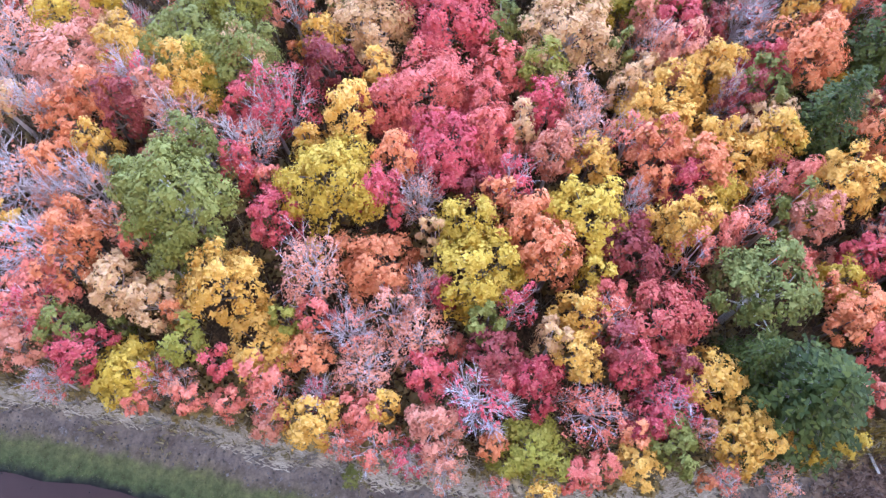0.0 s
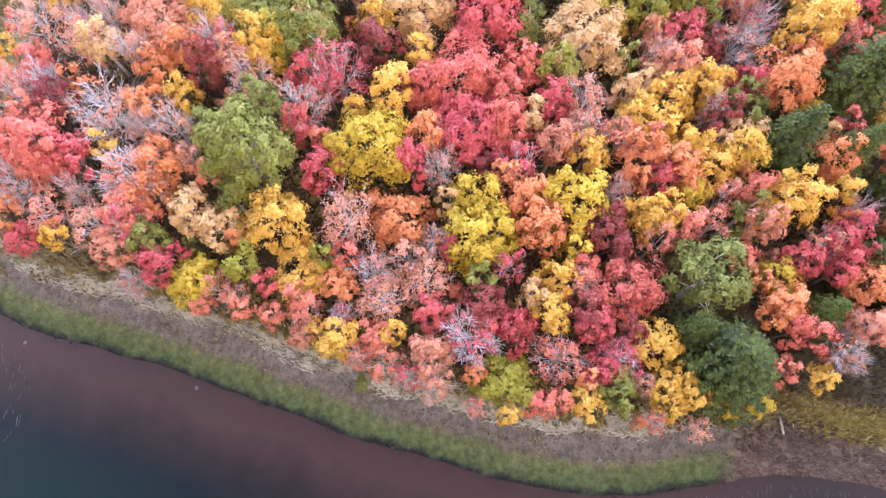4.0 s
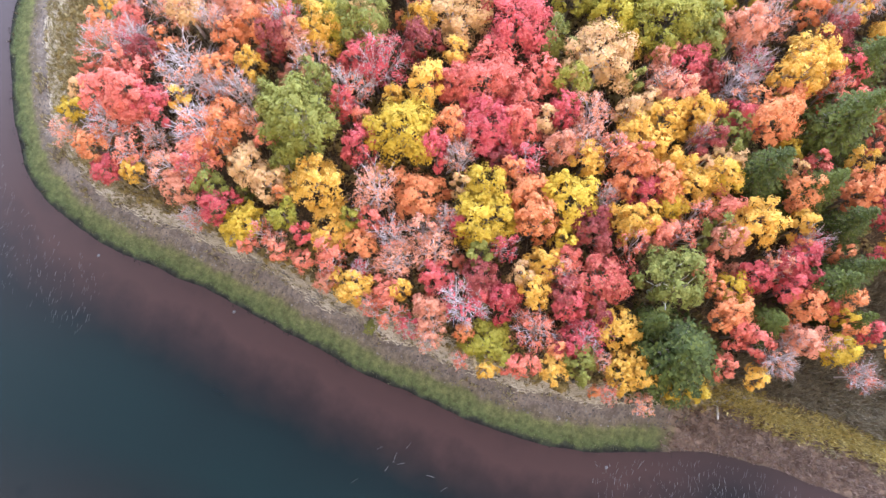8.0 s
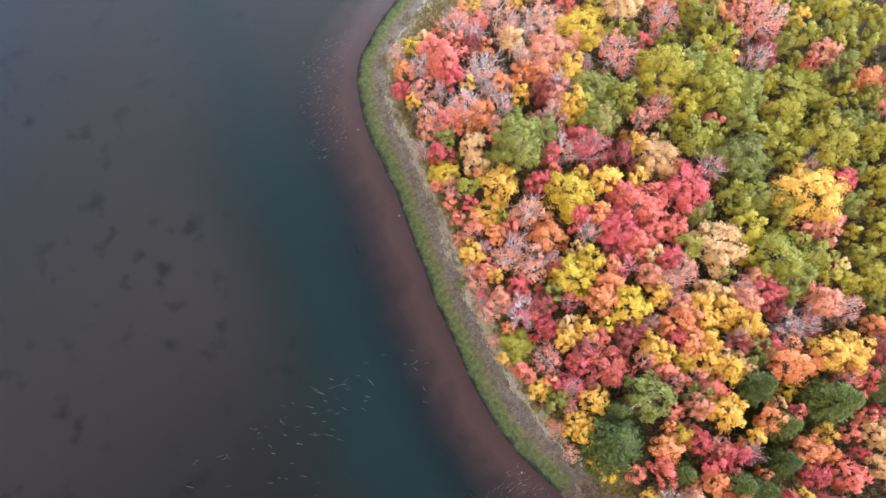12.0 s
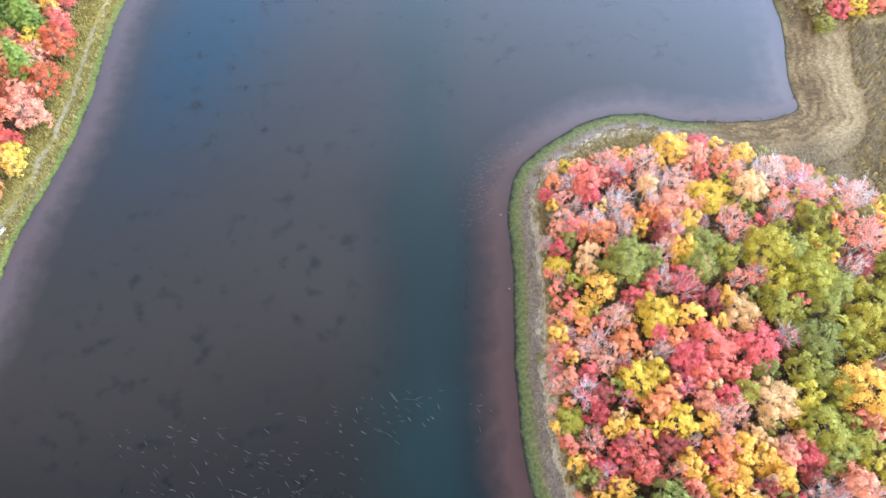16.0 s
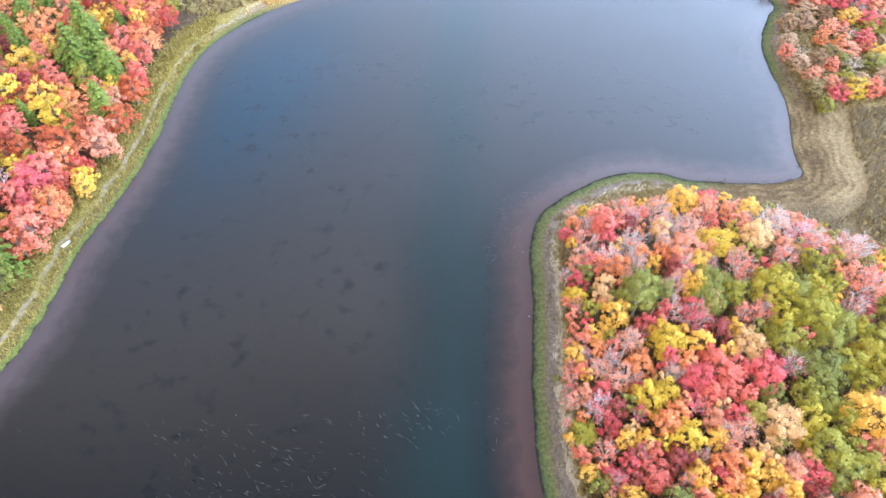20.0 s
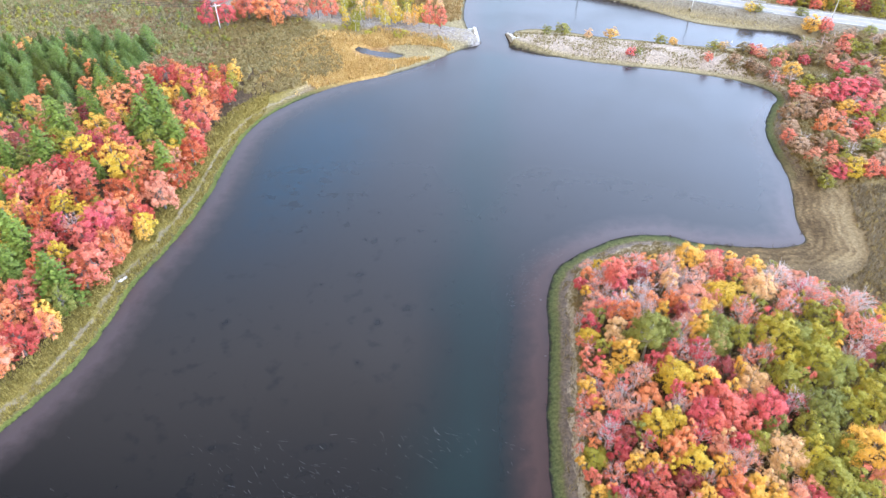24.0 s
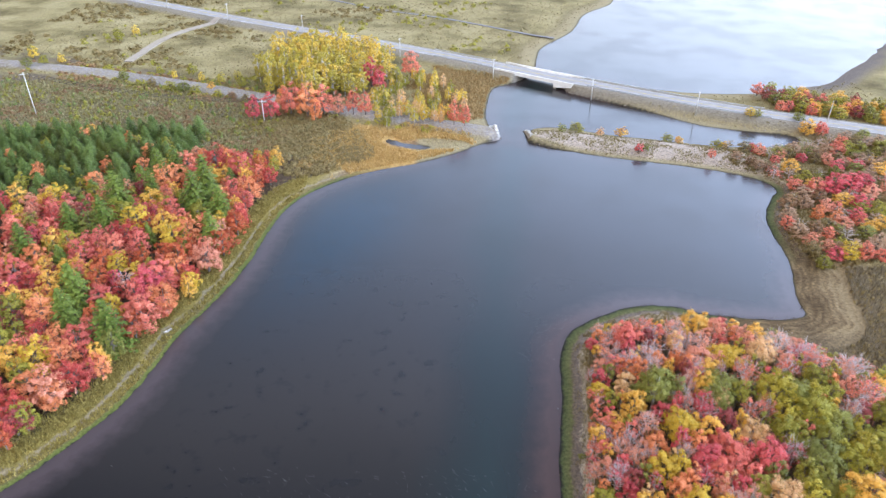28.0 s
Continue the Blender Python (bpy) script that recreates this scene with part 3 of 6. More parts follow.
attribute(ground_mesh, "farshore", step(196, 212, GY) * (GX > -8) * (1 - step(6, 11, S)))
attribute(ground_mesh, "lakemud", step(150, 175, GX) * step(286, 296, GY) * (1 - step(5, 12, S)))
attribute(ground_mesh, "west", step(7, 11, S) * (GX < -40) * (1 - step(-8, 4, GY - 212 - 0.25 * (GX + 100))))


def attr(n, name):
    a = n.new("ShaderNodeAttribute")
    a.attribute_name = name
    return a.outputs["Fac"]


def ground_material():
    m, n, l, b = material("ground_cover", 0.95)
    geo = n.new("ShaderNodeNewGeometry")
    P = geo.outputs["Position"]
    fine, mid, broad = noise_node(n, l, 5.0, 5.0, 0.75, P), noise_node(n, l, 0.7, 4.0, 0.6, P), noise_node(n, l, 0.035, 4.0, 0.62, P)
    inland = attr(n, "inland")
    # the shore line wanders
    s = math_node(n, l, "ADD", inland, math_node(n, l, "MULTIPLY_ADD", mid.outputs[0], 1.6))
    s.node.inputs[1].links[0].from_node.inputs[2].default_value = -0.8
    s14 = math_node(n, l, "DIVIDE", s, 14.0, True)
    bank = ramp(n, [(0.0, (0.012, 0.011, 0.010)), (0.02, (0.025, 0.028, 0.018)), (0.05, (0.060, 0.074, 0.028)), (0.14, (0.10, 0.105, 0.042)), (0.18, (0.125, 0.100, 0.070)),
                    (0.25, (0.155, 0.125, 0.106)), (0.31, (0.185, 0.150, 0.122)), (0.345, (0.40, 0.34, 0.245)), (0.40, (0.33, 0.275, 0.18)), (0.45, (0.21, 0.17, 0.09)), (0.55, (0.17, 0.135, 0.065)), (0.85, (0.18, 0.145, 0.07))])
    l.new(s14, bank.inputs[0])
    grass = ramp(n, [(0.34, (0.11, 0.09, 0.038)), (0.45, (0.19, 0.157, 0.072)), (0.52, (0.25, 0.21, 0.10)), (0.66, (0.31, 0.265, 0.14))])
    l.new(broad.outputs[0], grass.inputs[0])
    col = mix(n, l, math_node(n, l, "MULTIPLY_ADD", inland, 0.15, True), bank.outputs[0], grass.outputs[0])
    col.node.inputs[0].links[0].from_node.inputs[2].default_value = -1.2
    bank2 = ramp(n, [(0.0, (0.02, 0.02, 0.016)), (0.02, (0.08, 0.10, 0.024)), (0.07, (0.11, 0.125, 0.032)), (0.10, (0.135, 0.11, 0.045)), (0.225, (0.18, 0.145, 0.06)),
                     (0.25, (0.235, 0.195, 0.125)), (0.29, (0.225, 0.185, 0.11)), (0.325, (0.19, 0.152, 0.045)), (0.62, (0.18, 0.138, 0.038)), (0.8, (0.07, 0.06, 0.03))])
    drift = noise_node(n, l, 0.11, 4.0, 0.6, P)
    sway = math_node(n, l, "MULTIPLY", math_node(n, l, "SUBTRACT", drift.outputs[0], 0.47), math_node(n, l, "MULTIPLY", inland, 1.6))
    l.new(math_node(n, l, "DIVIDE", math_node(n, l, "ADD", s, sway), 14.0, True), bank2.inputs[0])
    col = mix(n, l, attr(n, "westbank"), col, bank2.outputs[0])
    # leaf litter under the trees
    litter = ramp(n, [(0.35, (0.035, 0.028, 0.02)), (0.55, (0.09, 0.06, 0.035)), (0.7, (0.17, 0.10, 0.05))])
    l.new(fine.outputs[0], litter.inputs[0])
    wood = math_node(n, l, "MULTIPLY_ADD", attr(n, "wood"), 0.6, True)
    wood.node.inputs[2].default_value = 0.1
    col = mix(n, l, wood, col, litter.outputs[0])
    col = mix(n, l, attr(n, "west"), col, litter.outputs[0])
    moor = ramp(n, [(0.36, (0.13, 0.105, 0.06)), (0.5, (0.21, 0.185, 0.085)), (0.66, (0.30, 0.265, 0.13))])
    l.new(mid.outputs[0], moor.inputs[0])
    dusk = ramp(n, [(0.44, (1, 1, 1)), (0.56, (0, 0, 0))])
    l.new(noise_node(n, l, 0.05, 3.0, 0.6, P).outputs[0], dusk.inputs[0])
    heath = mix(n, l, math_node(n, l, "MULTIPLY", dusk.outputs[0], 0.75), moor.outputs[0], (0.105, 0.078, 0.066))
    col = mix(n, l, attr(n, "moor"), col, heath)
    marsh = ramp(n, [(0.36, (0.30, 0.175, 0.055)), (0.6, (0.46, 0.30, 0.115))])
    l.new(mid.outputs[0], marsh.inputs[0])
    dry = math_node(n, l, "MULTIPLY", attr(n, "marsh"), math_node(n, l, "GREATER_THAN", inland, 0.05))
    col = mix(n, l, dry, col, marsh.outputs[0])
    bog = ramp(n, [(0.38, (0.085, 0.052, 0.036)), (0.62, (0.22, 0.135, 0.075))])
    l.new(mid.outputs[0], bog.inputs[0])
    col = mix(n, l, math_node(n, l, "MULTIPLY", attr(n, "poolmud"), math_node(n, l, "MULTIPLY", inland, 3.0, True)), col, bog.outputs[0])
    mud = ramp(n, [(0.30, (0.085, 0.056, 0.027)), (0.5, (0.145, 0.100, 0.050)), (0.74, (0.22, 0.162, 0.088))])
    silt_bed = noise_node(n, l, 0.16, 3.0, 0.5, P)
    # old water marks and wheel tracks run round the cove
    rings = math_node(n, l, "SINE", math_node(n, l, "MULTIPLY", math_node(n, l, "ADD", inland, math_node(n, l, "MULTIPLY", silt_bed.outputs[0], 5.0)), 3.4))
    marks = math_node(n, l, "MULTIPLY", rings, math_node(n, l, "SUBTRACT", mid.outputs[0], 0.36))
    damp = math_node(n, l, "MULTIPLY_ADD", inland, 0.055, True)
    damp.node.inputs[2].default_value = -0.28
    l.new(math_node(n, l, "ADD", math_node(n, l, "ADD", math_node(n, l, "MULTIPLY", silt_bed.outputs[0], 0.75), math_node(n, l, "MULTIPLY", marks, 0.55)), damp), mud.inputs[0])
    col = mix(n, l, math_node(n, l, "MULTIPLY", attr(n, "scrubland"), 0.85), col, litter.outputs[0])
    wet = math_node(n, l, "MULTIPLY", attr(n, "mud"), math_node(n, l, "MULTIPLY", inland, 1.6, True))
    col = mix(n, l, wet, col, mud.outputs[0])
    reed = ramp(n, [(0.36, (0.115, 0.074, 0.056)), (0.62, (0.215, 0.148, 0.112))])
    l.new(mid.outputs[0], reed.inputs[0])
    col = mix(n, l, math_node(n, l, "MULTIPLY", attr(n, "reeds"), 0.9, True), col, reed.outputs[0])
    col = mix(n, l, math_node(n, l, "MULTIPLY", attr(n, "goldband"), 0.85, True), col, (0.43, 0.335, 0.13))
    # straw-covered rims of the far shores, dark mud by the lake
    rim = ramp(n, [(0.0, (0.03, 0.028, 0.022)), (0.025, (0.09, 0.078, 0.045)), (0.09, (0.26, 0.22, 0.13)), (0.3, (0.26, 0.215, 0.12)), (1.0, (0.24, 0.20, 0.11))])
    l.new(s14, rim.inputs[0])
    col = mix(n, l, attr(n, "farshore"), col, rim.outputs[0])
    col = mix(n, l, attr(n, "lakemud"), col, (0.125, 0.105, 0.09))
    # railway ballast and road verge
    stone = ramp(n, [(0.35, (0.19, 0.172, 0.165)), (0.65, (0.32, 0.298, 0.286))])
    l.new(fine.outputs[0], stone.inputs[0])
    onrail = math_node(n, l, "MULTIPLY_ADD", attr(n, "rail"), -0.45, True)
    onrail.node.inputs[2].default_value = 2.7
    broken = ramp(n, [(0.42, (0, 0, 0)), (0.56, (1, 1, 1))])
    l.new(mid.outputs[0], broken.inputs[0])
    col = mix(n, l, math_node(n, l, "MULTIPLY", onrail, math_node(n, l, "MULTIPLY_ADD", broken.outputs[0], 0.5)), col, stone.outputs[0])
    col.node.inputs[0].links[0].from_node.inputs[1].links[0].from_node.inputs[2].default_value = 0.5
    pale = ramp(n, [(0.36, (0.29, 0.24, 0.195)), (0.62, (0.37, 0.315, 0.265))])
    l.new(mid.outputs[0], pale.inputs[0])
    high = math_node(n, l, "MULTIPLY_ADD", inland, 0.5, True)
    high.node.inputs[2].default_value = -0.8
    col = mix(n, l, math_node(n, l, "MULTIPLY", attr(n, "cause"), high), col, pale.outputs[0])
    onroad = math_node(n, l, "MULTIPLY_ADD", attr(n, "road"), -0.4, True)
    onroad.node.inputs[2].default_value = 4.2
    col = mix(n, l, math_node(n, l, "MULTIPLY", onroad, 0.8), col, (0.22, 0.20, 0.17))
    col = mix(n, l, math_node(n, l, "LESS_THAN", inland, -0.4), col, (0.05, 0.033, 0.027))
    clump = noise_node(n, l, 1.6, 3.0, 0.65, P)
    tone = ramp(n, [(0.34, (0.62, 0.60, 0.58)), (0.5, (1.0, 1.0, 1.0)), (0.66, (1.45, 1.40, 1.30))])
    l.new(clump.outputs[0], tone.inputs[0])
    col = mix(n, l, 0.8, col, mix(n, l, 1.0, col, tone.outputs[0], "MULTIPLY"))
    grain = ramp(n, [(0.3, (0.72, 0.72, 0.72)), (0.7, (1.25, 1.25, 1.25))])
    l.new(fine.outputs[0], grain.inputs[0])
    above = math_node(n, l, "MULTIPLY_ADD", inland, 1.5, True)
    above.node.inputs[2].default_value = 0.0
    col = mix(n, l, above, col, mix(n, l, 1.0, col, grain.outputs[0], "MULTIPLY"))
    l.new(col, b.inputs["Base Color"])
    b.inputs["Specular IOR Level"].default_value = 0.15
    bump(n, l, b, math_node(n, l, "MULTIPLY", fine.outputs[0], above), 0.6, 0.12)
    return m


ground = tagged(put("ground", ground_mesh, ground_material()), "muddy, grassy and leaf-strewn ground with the pond bed", "ground", kind="structure")


def water_material():
    """Murky water: red-brown silt shows in the shallows, teal in the channel, weed as dark soft spots; a patch of blue
    sky reflection is painted in.
    """
    m, n, l, b = material("pond_water", 0.2)
    geo = n.new("ShaderNodeNewGeometry")
    P = geo.outputs["Position"]
    mid, broad = noise_node(n, l, 0.35, 3.0, 0.55, P), noise_node(n, l, 0.035, 3.0, 0.6, P)
    out = math_node(n, l, "MULTIPLY", attr(n, "inland"), -1.0)
    o30 = math_node(n, l, "DIVIDE", math_node(n, l, "ADD", out, math_node(n, l, "MULTIPLY_ADD", mid.outputs[0], 4.0)), 30.0, True)
    o30.node.inputs[0].links[0].from_node.inputs[1].links[0].from_node.inputs[2].default_value = -2.0
    bed = mix(n, l, attr(n, "open"), mix(n, l, attr(n, "brown"), (0.0036, 0.0050, 0.0064), (0.0064, 0.0060, 0.0060)), mix(n, l, attr(n, "brown"), (0.0170, 0.0165, 0.0168), (0.0200, 0.0165, 0.0140)))
    band = ramp(n, [(0.0, (0.85, 0.85, 0.85)), (0.025, (0.95, 0.95, 0.95)), (0.07, (1, 1, 1)), (0.16, (0.42, 0.42, 0.42)), (0.27, (0, 0, 0))])
    l.new(o30, band.inputs[0])
    blot = noise_node(n, l, 0.28, 2.5, 0.5, P)
    spot = ramp(n, [(0.57, (0, 0, 0)), (0.72, (1, 1, 1))])
    l.new(blot.outputs[0], spot.inputs[0])
    region = ramp(n, [(0.42, (0.1, 0.1, 0.1)), (0.56, (1, 1, 1))])
    l.new(broad.outputs[0], region.inputs[0])
    offshore = math_node(n, l, "MULTIPLY_ADD", out, 0.12, True)
    offshore.node.inputs[2].default_value = -1.2
    spots = math_node(n, l, "MULTIPLY", math_node(n, l, "MULTIPLY", spot.outputs[0], region.outputs[0]), offshore)
    silt = mix(n, l, math_node(n, l, "MULTIPLY", band.outputs[0], attr(n, "silt")), bed, mix(n, l, attr(n, "rosy"), (0.044, 0.023, 0.020), (0.070, 0.052, 0.052)))
    # blue sky mirrored in the north-west pond, painted into the base colour
    silt = mix(n, l, math_node(n, l, "MULTIPLY", attr(n, "sky_tint"), math_node(n, l, "MULTIPLY_ADD", mid.outputs[0], 0.8), True), silt, (0.004, 0.018, 0.030))
    col = mix(n, l, math_node(n, l, "MULTIPLY", spots, 0.65), silt, (0.003, 0.004, 0.005))
    col = mix(n, l, attr(n, "channel"), col, (0.0038, 0.0150, 0.0152))
    l.new(col, b.inputs["Base Color"])
    b.inputs["IOR"].default_value = 1.333
    stretch = n.new("ShaderNodeMapping")
    stretch.inputs["Scale"].default_value, stretch.inputs["Rotation"].default_value = (1.0, 3.2, 1.0), (0, 0, radians(24))
    l.new(P, stretch.inputs["Vector"])
    rip = noise_node(n, l, 0.5, 2.0, 0.5, stretch.outputs[0])
    bump(n, l, b, rip.outputs[0], 0.05, 0.03)
    rr = ramp(n, [(0.4, (0.16, 0.16, 0.16)), (0.6, (0.26, 0.26, 0.26))])
    l.new(broad.outputs[0], rr.inputs[0])
    l.new(rr.outputs[0], b.inputs["Roughness"])
    return m


wx, wy = gx[::2], gy[::2]
WX, WY = np.meshgrid(wx, wy)
wq = np.arange(WX.size).reshape(WX.shape)
wf = np.stack([wq[:-1, :-1], wq[:-1, 1:], wq[1:, 1:], wq[1:, :-1]], -1).reshape(-1, 4)
water_mesh = mesh_of("water", np.stack([WX, WY, 0 * WX], -1), wf)
attribute(water_mesh, "inland", S[::2, ::2])
wcd = CD[::2, ::2] + 2.4 * wave(WX, WY, 0.08) + 1.2 * wave(WX, WY, 0.27, 1.0)
attribute(water_mesh, "channel", (0.76 + 0.14 * wave(WX, WY, 0.05, 0.4)) * np.exp(-(wcd.clip(0) / 7.5) ** 2) * step(3.5, 10, -S[::2, ::2]))
attribute(water_mesh, "brown", (1 - step(-6, 16, WX + 3 * wave(WX, WY, 0.09))) * (0.1 + 0.9 * (1 - step(85, 150, WY))))
attribute(water_mesh, "open", step(60, 104, WY + 4 * wave(WX, WY, 0.06, 1.2)) * step(0.5, 7, -S[::2, ::2]) * (1 - step(-4, 11, WX) * (1 - step(105, 140, WY))))
# red silt lies along the point, thinner on the far shores
attribute(water_mesh, "rosy", np.maximum(1 - step(-10, 5, WX), step(122, 140, WY)))
attribute(water_mesh, "sky_tint", 1.25 * np.exp(-((WX + 28 - 0.30 * (WY - 170)) / 17) ** 2 - ((WY - 172) / 34) ** 2) * step(4, 12, -S[::2, ::2]))
attribute(water_mesh, "silt", np.where(WX > 5, (1.0 - 0.55 * step(125, 160, WY)) * (1 - 0.8 * np.exp(-((WX - 20.5) / 4.5) ** 2 - ((WY - 48.5) / 6) ** 2)), 0.80 - 0.35 * step(185, 215, WY)))
water = tagged(put("water", water_mesh, water_material()), "still murky pond water reflecting a pale sky", "water", kind="structure")



# ---------------------------------------------------------------- mapped trees: (x, y, crown radius), of the tall ones also the top
CRIMSON_TALL_A = (
    (57.0, 80.8, 3.6, 10.3), (31.8, 74.5, 1.8, 6.8), (57.9, 64.2, 2.5, 9.3), (53.9, 58.8, 1.7, 9.8),
)
CRIMSON_WOOD_A = (
    (38.3, 43.5, 1.1), (42.2, 50.2, 1.8), (40.4, 50.2, 1.4), (61.9, 49.9, 1.7), (40.3, 53.7, 1.4), (44.8, 65.4, 1.6),
    (29.8, 68.1, 1.4), (32.9, 68.6, 1.4), (31.8, 76.6, 1.0), (32.2, 80.8, 1.4), (41.4, 91.2, 1.6), (32.4, 93.6, 1.0),
    (44.8, 94.0, 1.5), (49.8, 94.3, 1.6), (32.9, 102.5, 1.7), (39.9, 111.3, 1.8), (33.1, 114.2, 1.5),
)
CRIMSON_WEST_A = (
    (-81.5, 94.7, 2.2), (-78.0, 113.3, 2.9), (-87.8, 115.7, 2.5), (-79.8, 129.6, 2.4), (-99.2, 135.2, 2.5), (-69.4, 139.5, 3.1),
    (-63.0, 140.8, 2.3), (-92.7, 147.8, 2.7), (-84.1, 157.3, 3.1), (-107.7, 160.6, 2.8), (-56.9, 169.3, 1.9), (-59.0, 180.7, 2.4),
    (-54.9, 196.9, 2.2), (-65.7, 200.8, 3.4), (-74.1, 204.9, 3.4),
)
SCARLET_TALL_A = (
    (51.2, 81.8, 3.5, 10.3), (40.4, 113.6, 2.9, 9.6), (36.2, 66.6, 2.6, 7.4),
)
SCARLET_WOOD_A = (
    (40.2, 47.3, 1.1), (51.9, 50.9, 1.2), (34.4, 52.2, 1.2), (35.2, 53.7, 1.5), (37.2, 69.9, 1.3), (26.6, 71.9, 1.1),
    (52.4, 76.9, 1.9), (47.5, 77.5, 2.0), (50.0, 77.9, 2.0), (49.7, 84.8, 1.9), (35.4, 88.5, 1.2), (40.0, 117.3, 1.9),
)
SCARLET_WEST_A = (
    (-76.1, 84.2, 1.4), (-67.8, 105.3, 2.1), (-84.3, 138.2, 2.2), (-105.2, 139.1, 3.1), (-85.9, 145.3, 2.6), (-80.4, 153.6, 2.7),
    (-57.4, 165.1, 2.4), (-63.6, 185.9, 2.6),
)
CORAL_TALL_A = (
    (61.3, 102.1, 3.3, 10.2), (30.3, 71.0, 2.2, 6.5), (39.0, 113.8, 1.9, 8.5), (44.9, 118.8, 2.7, 7.1),
)
CORAL_WOOD_A = (
    (59.3, 51.1, 1.7), (45.5, 58.1, 1.7), (44.4, 60.0, 1.4), (41.8, 60.8, 1.3), (41.5, 63.1, 1.4), (26.9, 63.4, 1.0),
    (40.0, 64.8, 1.3), (48.0, 66.3, 1.3), (47.6, 68.7, 1.7), (35.8, 70.1, 1.5), (27.0, 70.7, 1.0), (25.8, 76.6, 0.8),
    (28.2, 84.2, 1.6), (29.8, 85.2, 1.4), (28.1, 86.2, 1.0), (30.6, 90.7, 1.4), (31.9, 91.3, 1.3), (58.4, 92.1, 1.7),
    (61.4, 92.3, 2.3), (30.4, 95.6, 0.9), (82.1, 96.1, 3.4), (31.5, 97.7, 1.3), (30.1, 98.8, 0.9), (62.8, 97.9, 1.4),
    (70.4, 103.4, 2.5), (36.2, 105.7, 2.2), (78.1, 106.5, 2.8), (35.6, 112.4, 1.7),
)
CORAL_WEST_A = (
    (-68.7, 119.8, 2.5), (-67.0, 122.5, 3.6), (-67.1, 147.2, 3.2), (-85.2, 150.7, 2.7), (-58.4, 154.8, 3.1), (-116.8, 160.5, 2.8),
    (-81.5, 164.5, 2.5), (-82.5, 201.7, 2.8),
)
MAGENTA_TALL_A = (
    (50.5, 91.6, 2.8, 8.7), (47.0, 80.0, 3.1, 9.5), (31.0, 66.6, 2.0, 6.9), (49.5, 92.5, 1.9, 10.6),
)
MAGENTA_WOOD_A = (
    (50.0, 74.1, 1.6), (36.5, 75.9, 1.3), (44.8, 76.1, 1.7), (37.1, 80.5, 1.0), (27.4, 82.1, 1.2), (46.3, 82.4, 1.3),
    (43.0, 84.3, 1.7), (35.1, 105.6, 1.5),
)
MAGENTA_WEST_A = (
    (-71.2, 100.7, 2.5), (-71.2, 137.1, 3.1),
)
MAROON_TALL_A = (
    (39.9, 68.9, 2.5, 8.5),
)
MAROON_WOOD_A = (
    (65.0, 51.5, 1.6), (50.4, 60.9, 1.5), (57.0, 62.0, 1.5), (33.1, 65.9, 1.0), (34.0, 69.5, 1.3), (33.2, 77.1, 1.8),
    (44.3, 78.5, 1.3), (53.3, 88.9, 1.9), (78.7, 91.8, 2.3), (48.9, 102.4, 1.7), (44.6, 113.8, 1.4),
)
MAROON_WEST_A = (
    (-77.7, 86.8, 2.3), (-76.6, 88.6, 2.5),
)
ORANGE_TALL_A = (
    (39.2, 84.7, 2.8, 7.6), (46.2, 63.9, 2.1, 10.3), (54.6, 56.1, 2.6, 11.2), (39.2, 73.8, 1.9, 10.1), (46.1, 67.0, 2.1, 10.3),
)
ORANGE_WOOD_A = (
    (38.2, 45.3, 0.9), (50.7, 46.5, 1.8), (40.6, 45.9, 1.4), (49.7, 46.8, 1.3), (44.5, 47.2, 0.8), (39.2, 48.7, 1.8),
    (44.4, 50.7, 1.0), (48.6, 51.9, 1.7), (66.8, 54.4, 1.4), (37.1, 54.8, 1.5), (57.0, 54.8, 1.7), (36.0, 55.7, 1.1),
    (38.0, 56.8, 0.8), (26.7, 64.3, 0.6), (44.4, 66.8, 1.1), (29.2, 68.6, 1.0), (41.0, 74.4, 1.7), (41.9, 75.8, 1.8),
    (28.2, 77.1, 0.9), (43.4, 77.2, 1.1), (46.0, 83.9, 1.5), (33.2, 88.4, 1.4), (35.6, 96.8, 0.9), (37.9, 104.1, 1.3),
    (40.5, 104.1, 2.0), (50.0, 104.5, 1.7), (48.3, 106.2, 1.7), (45.6, 106.5, 1.5), (34.9, 116.5, 1.6),
)
ORANGE_WEST_A = (
    (-71.8, 95.1, 2.6), (-65.4, 105.0, 1.6), (-78.1, 107.0, 2.8), (-83.6, 115.3, 2.0), (-89.6, 121.9, 3.1), (-63.5, 128.3, 2.7),
    (-99.3, 138.0, 2.2), (-66.2, 142.1, 2.3), (-103.2, 146.0, 2.9), (-58.2, 184.9, 3.1), (-86.1, 190.9, 2.9), (-108.2, 191.3, 2.5),
    (-84.0, 195.4, 2.7), (-79.4, 209.6, 2.3),
)
SALMON_TALL_A = (
    (53.6, 107.7, 3.6, 8.0), (37.7, 88.5, 2.4, 10.0), (32.6, 84.9, 2.1, 6.9), (63.1, 60.0, 2.4, 10.9), (56.3, 113.0, 3.0, 8.0),
)
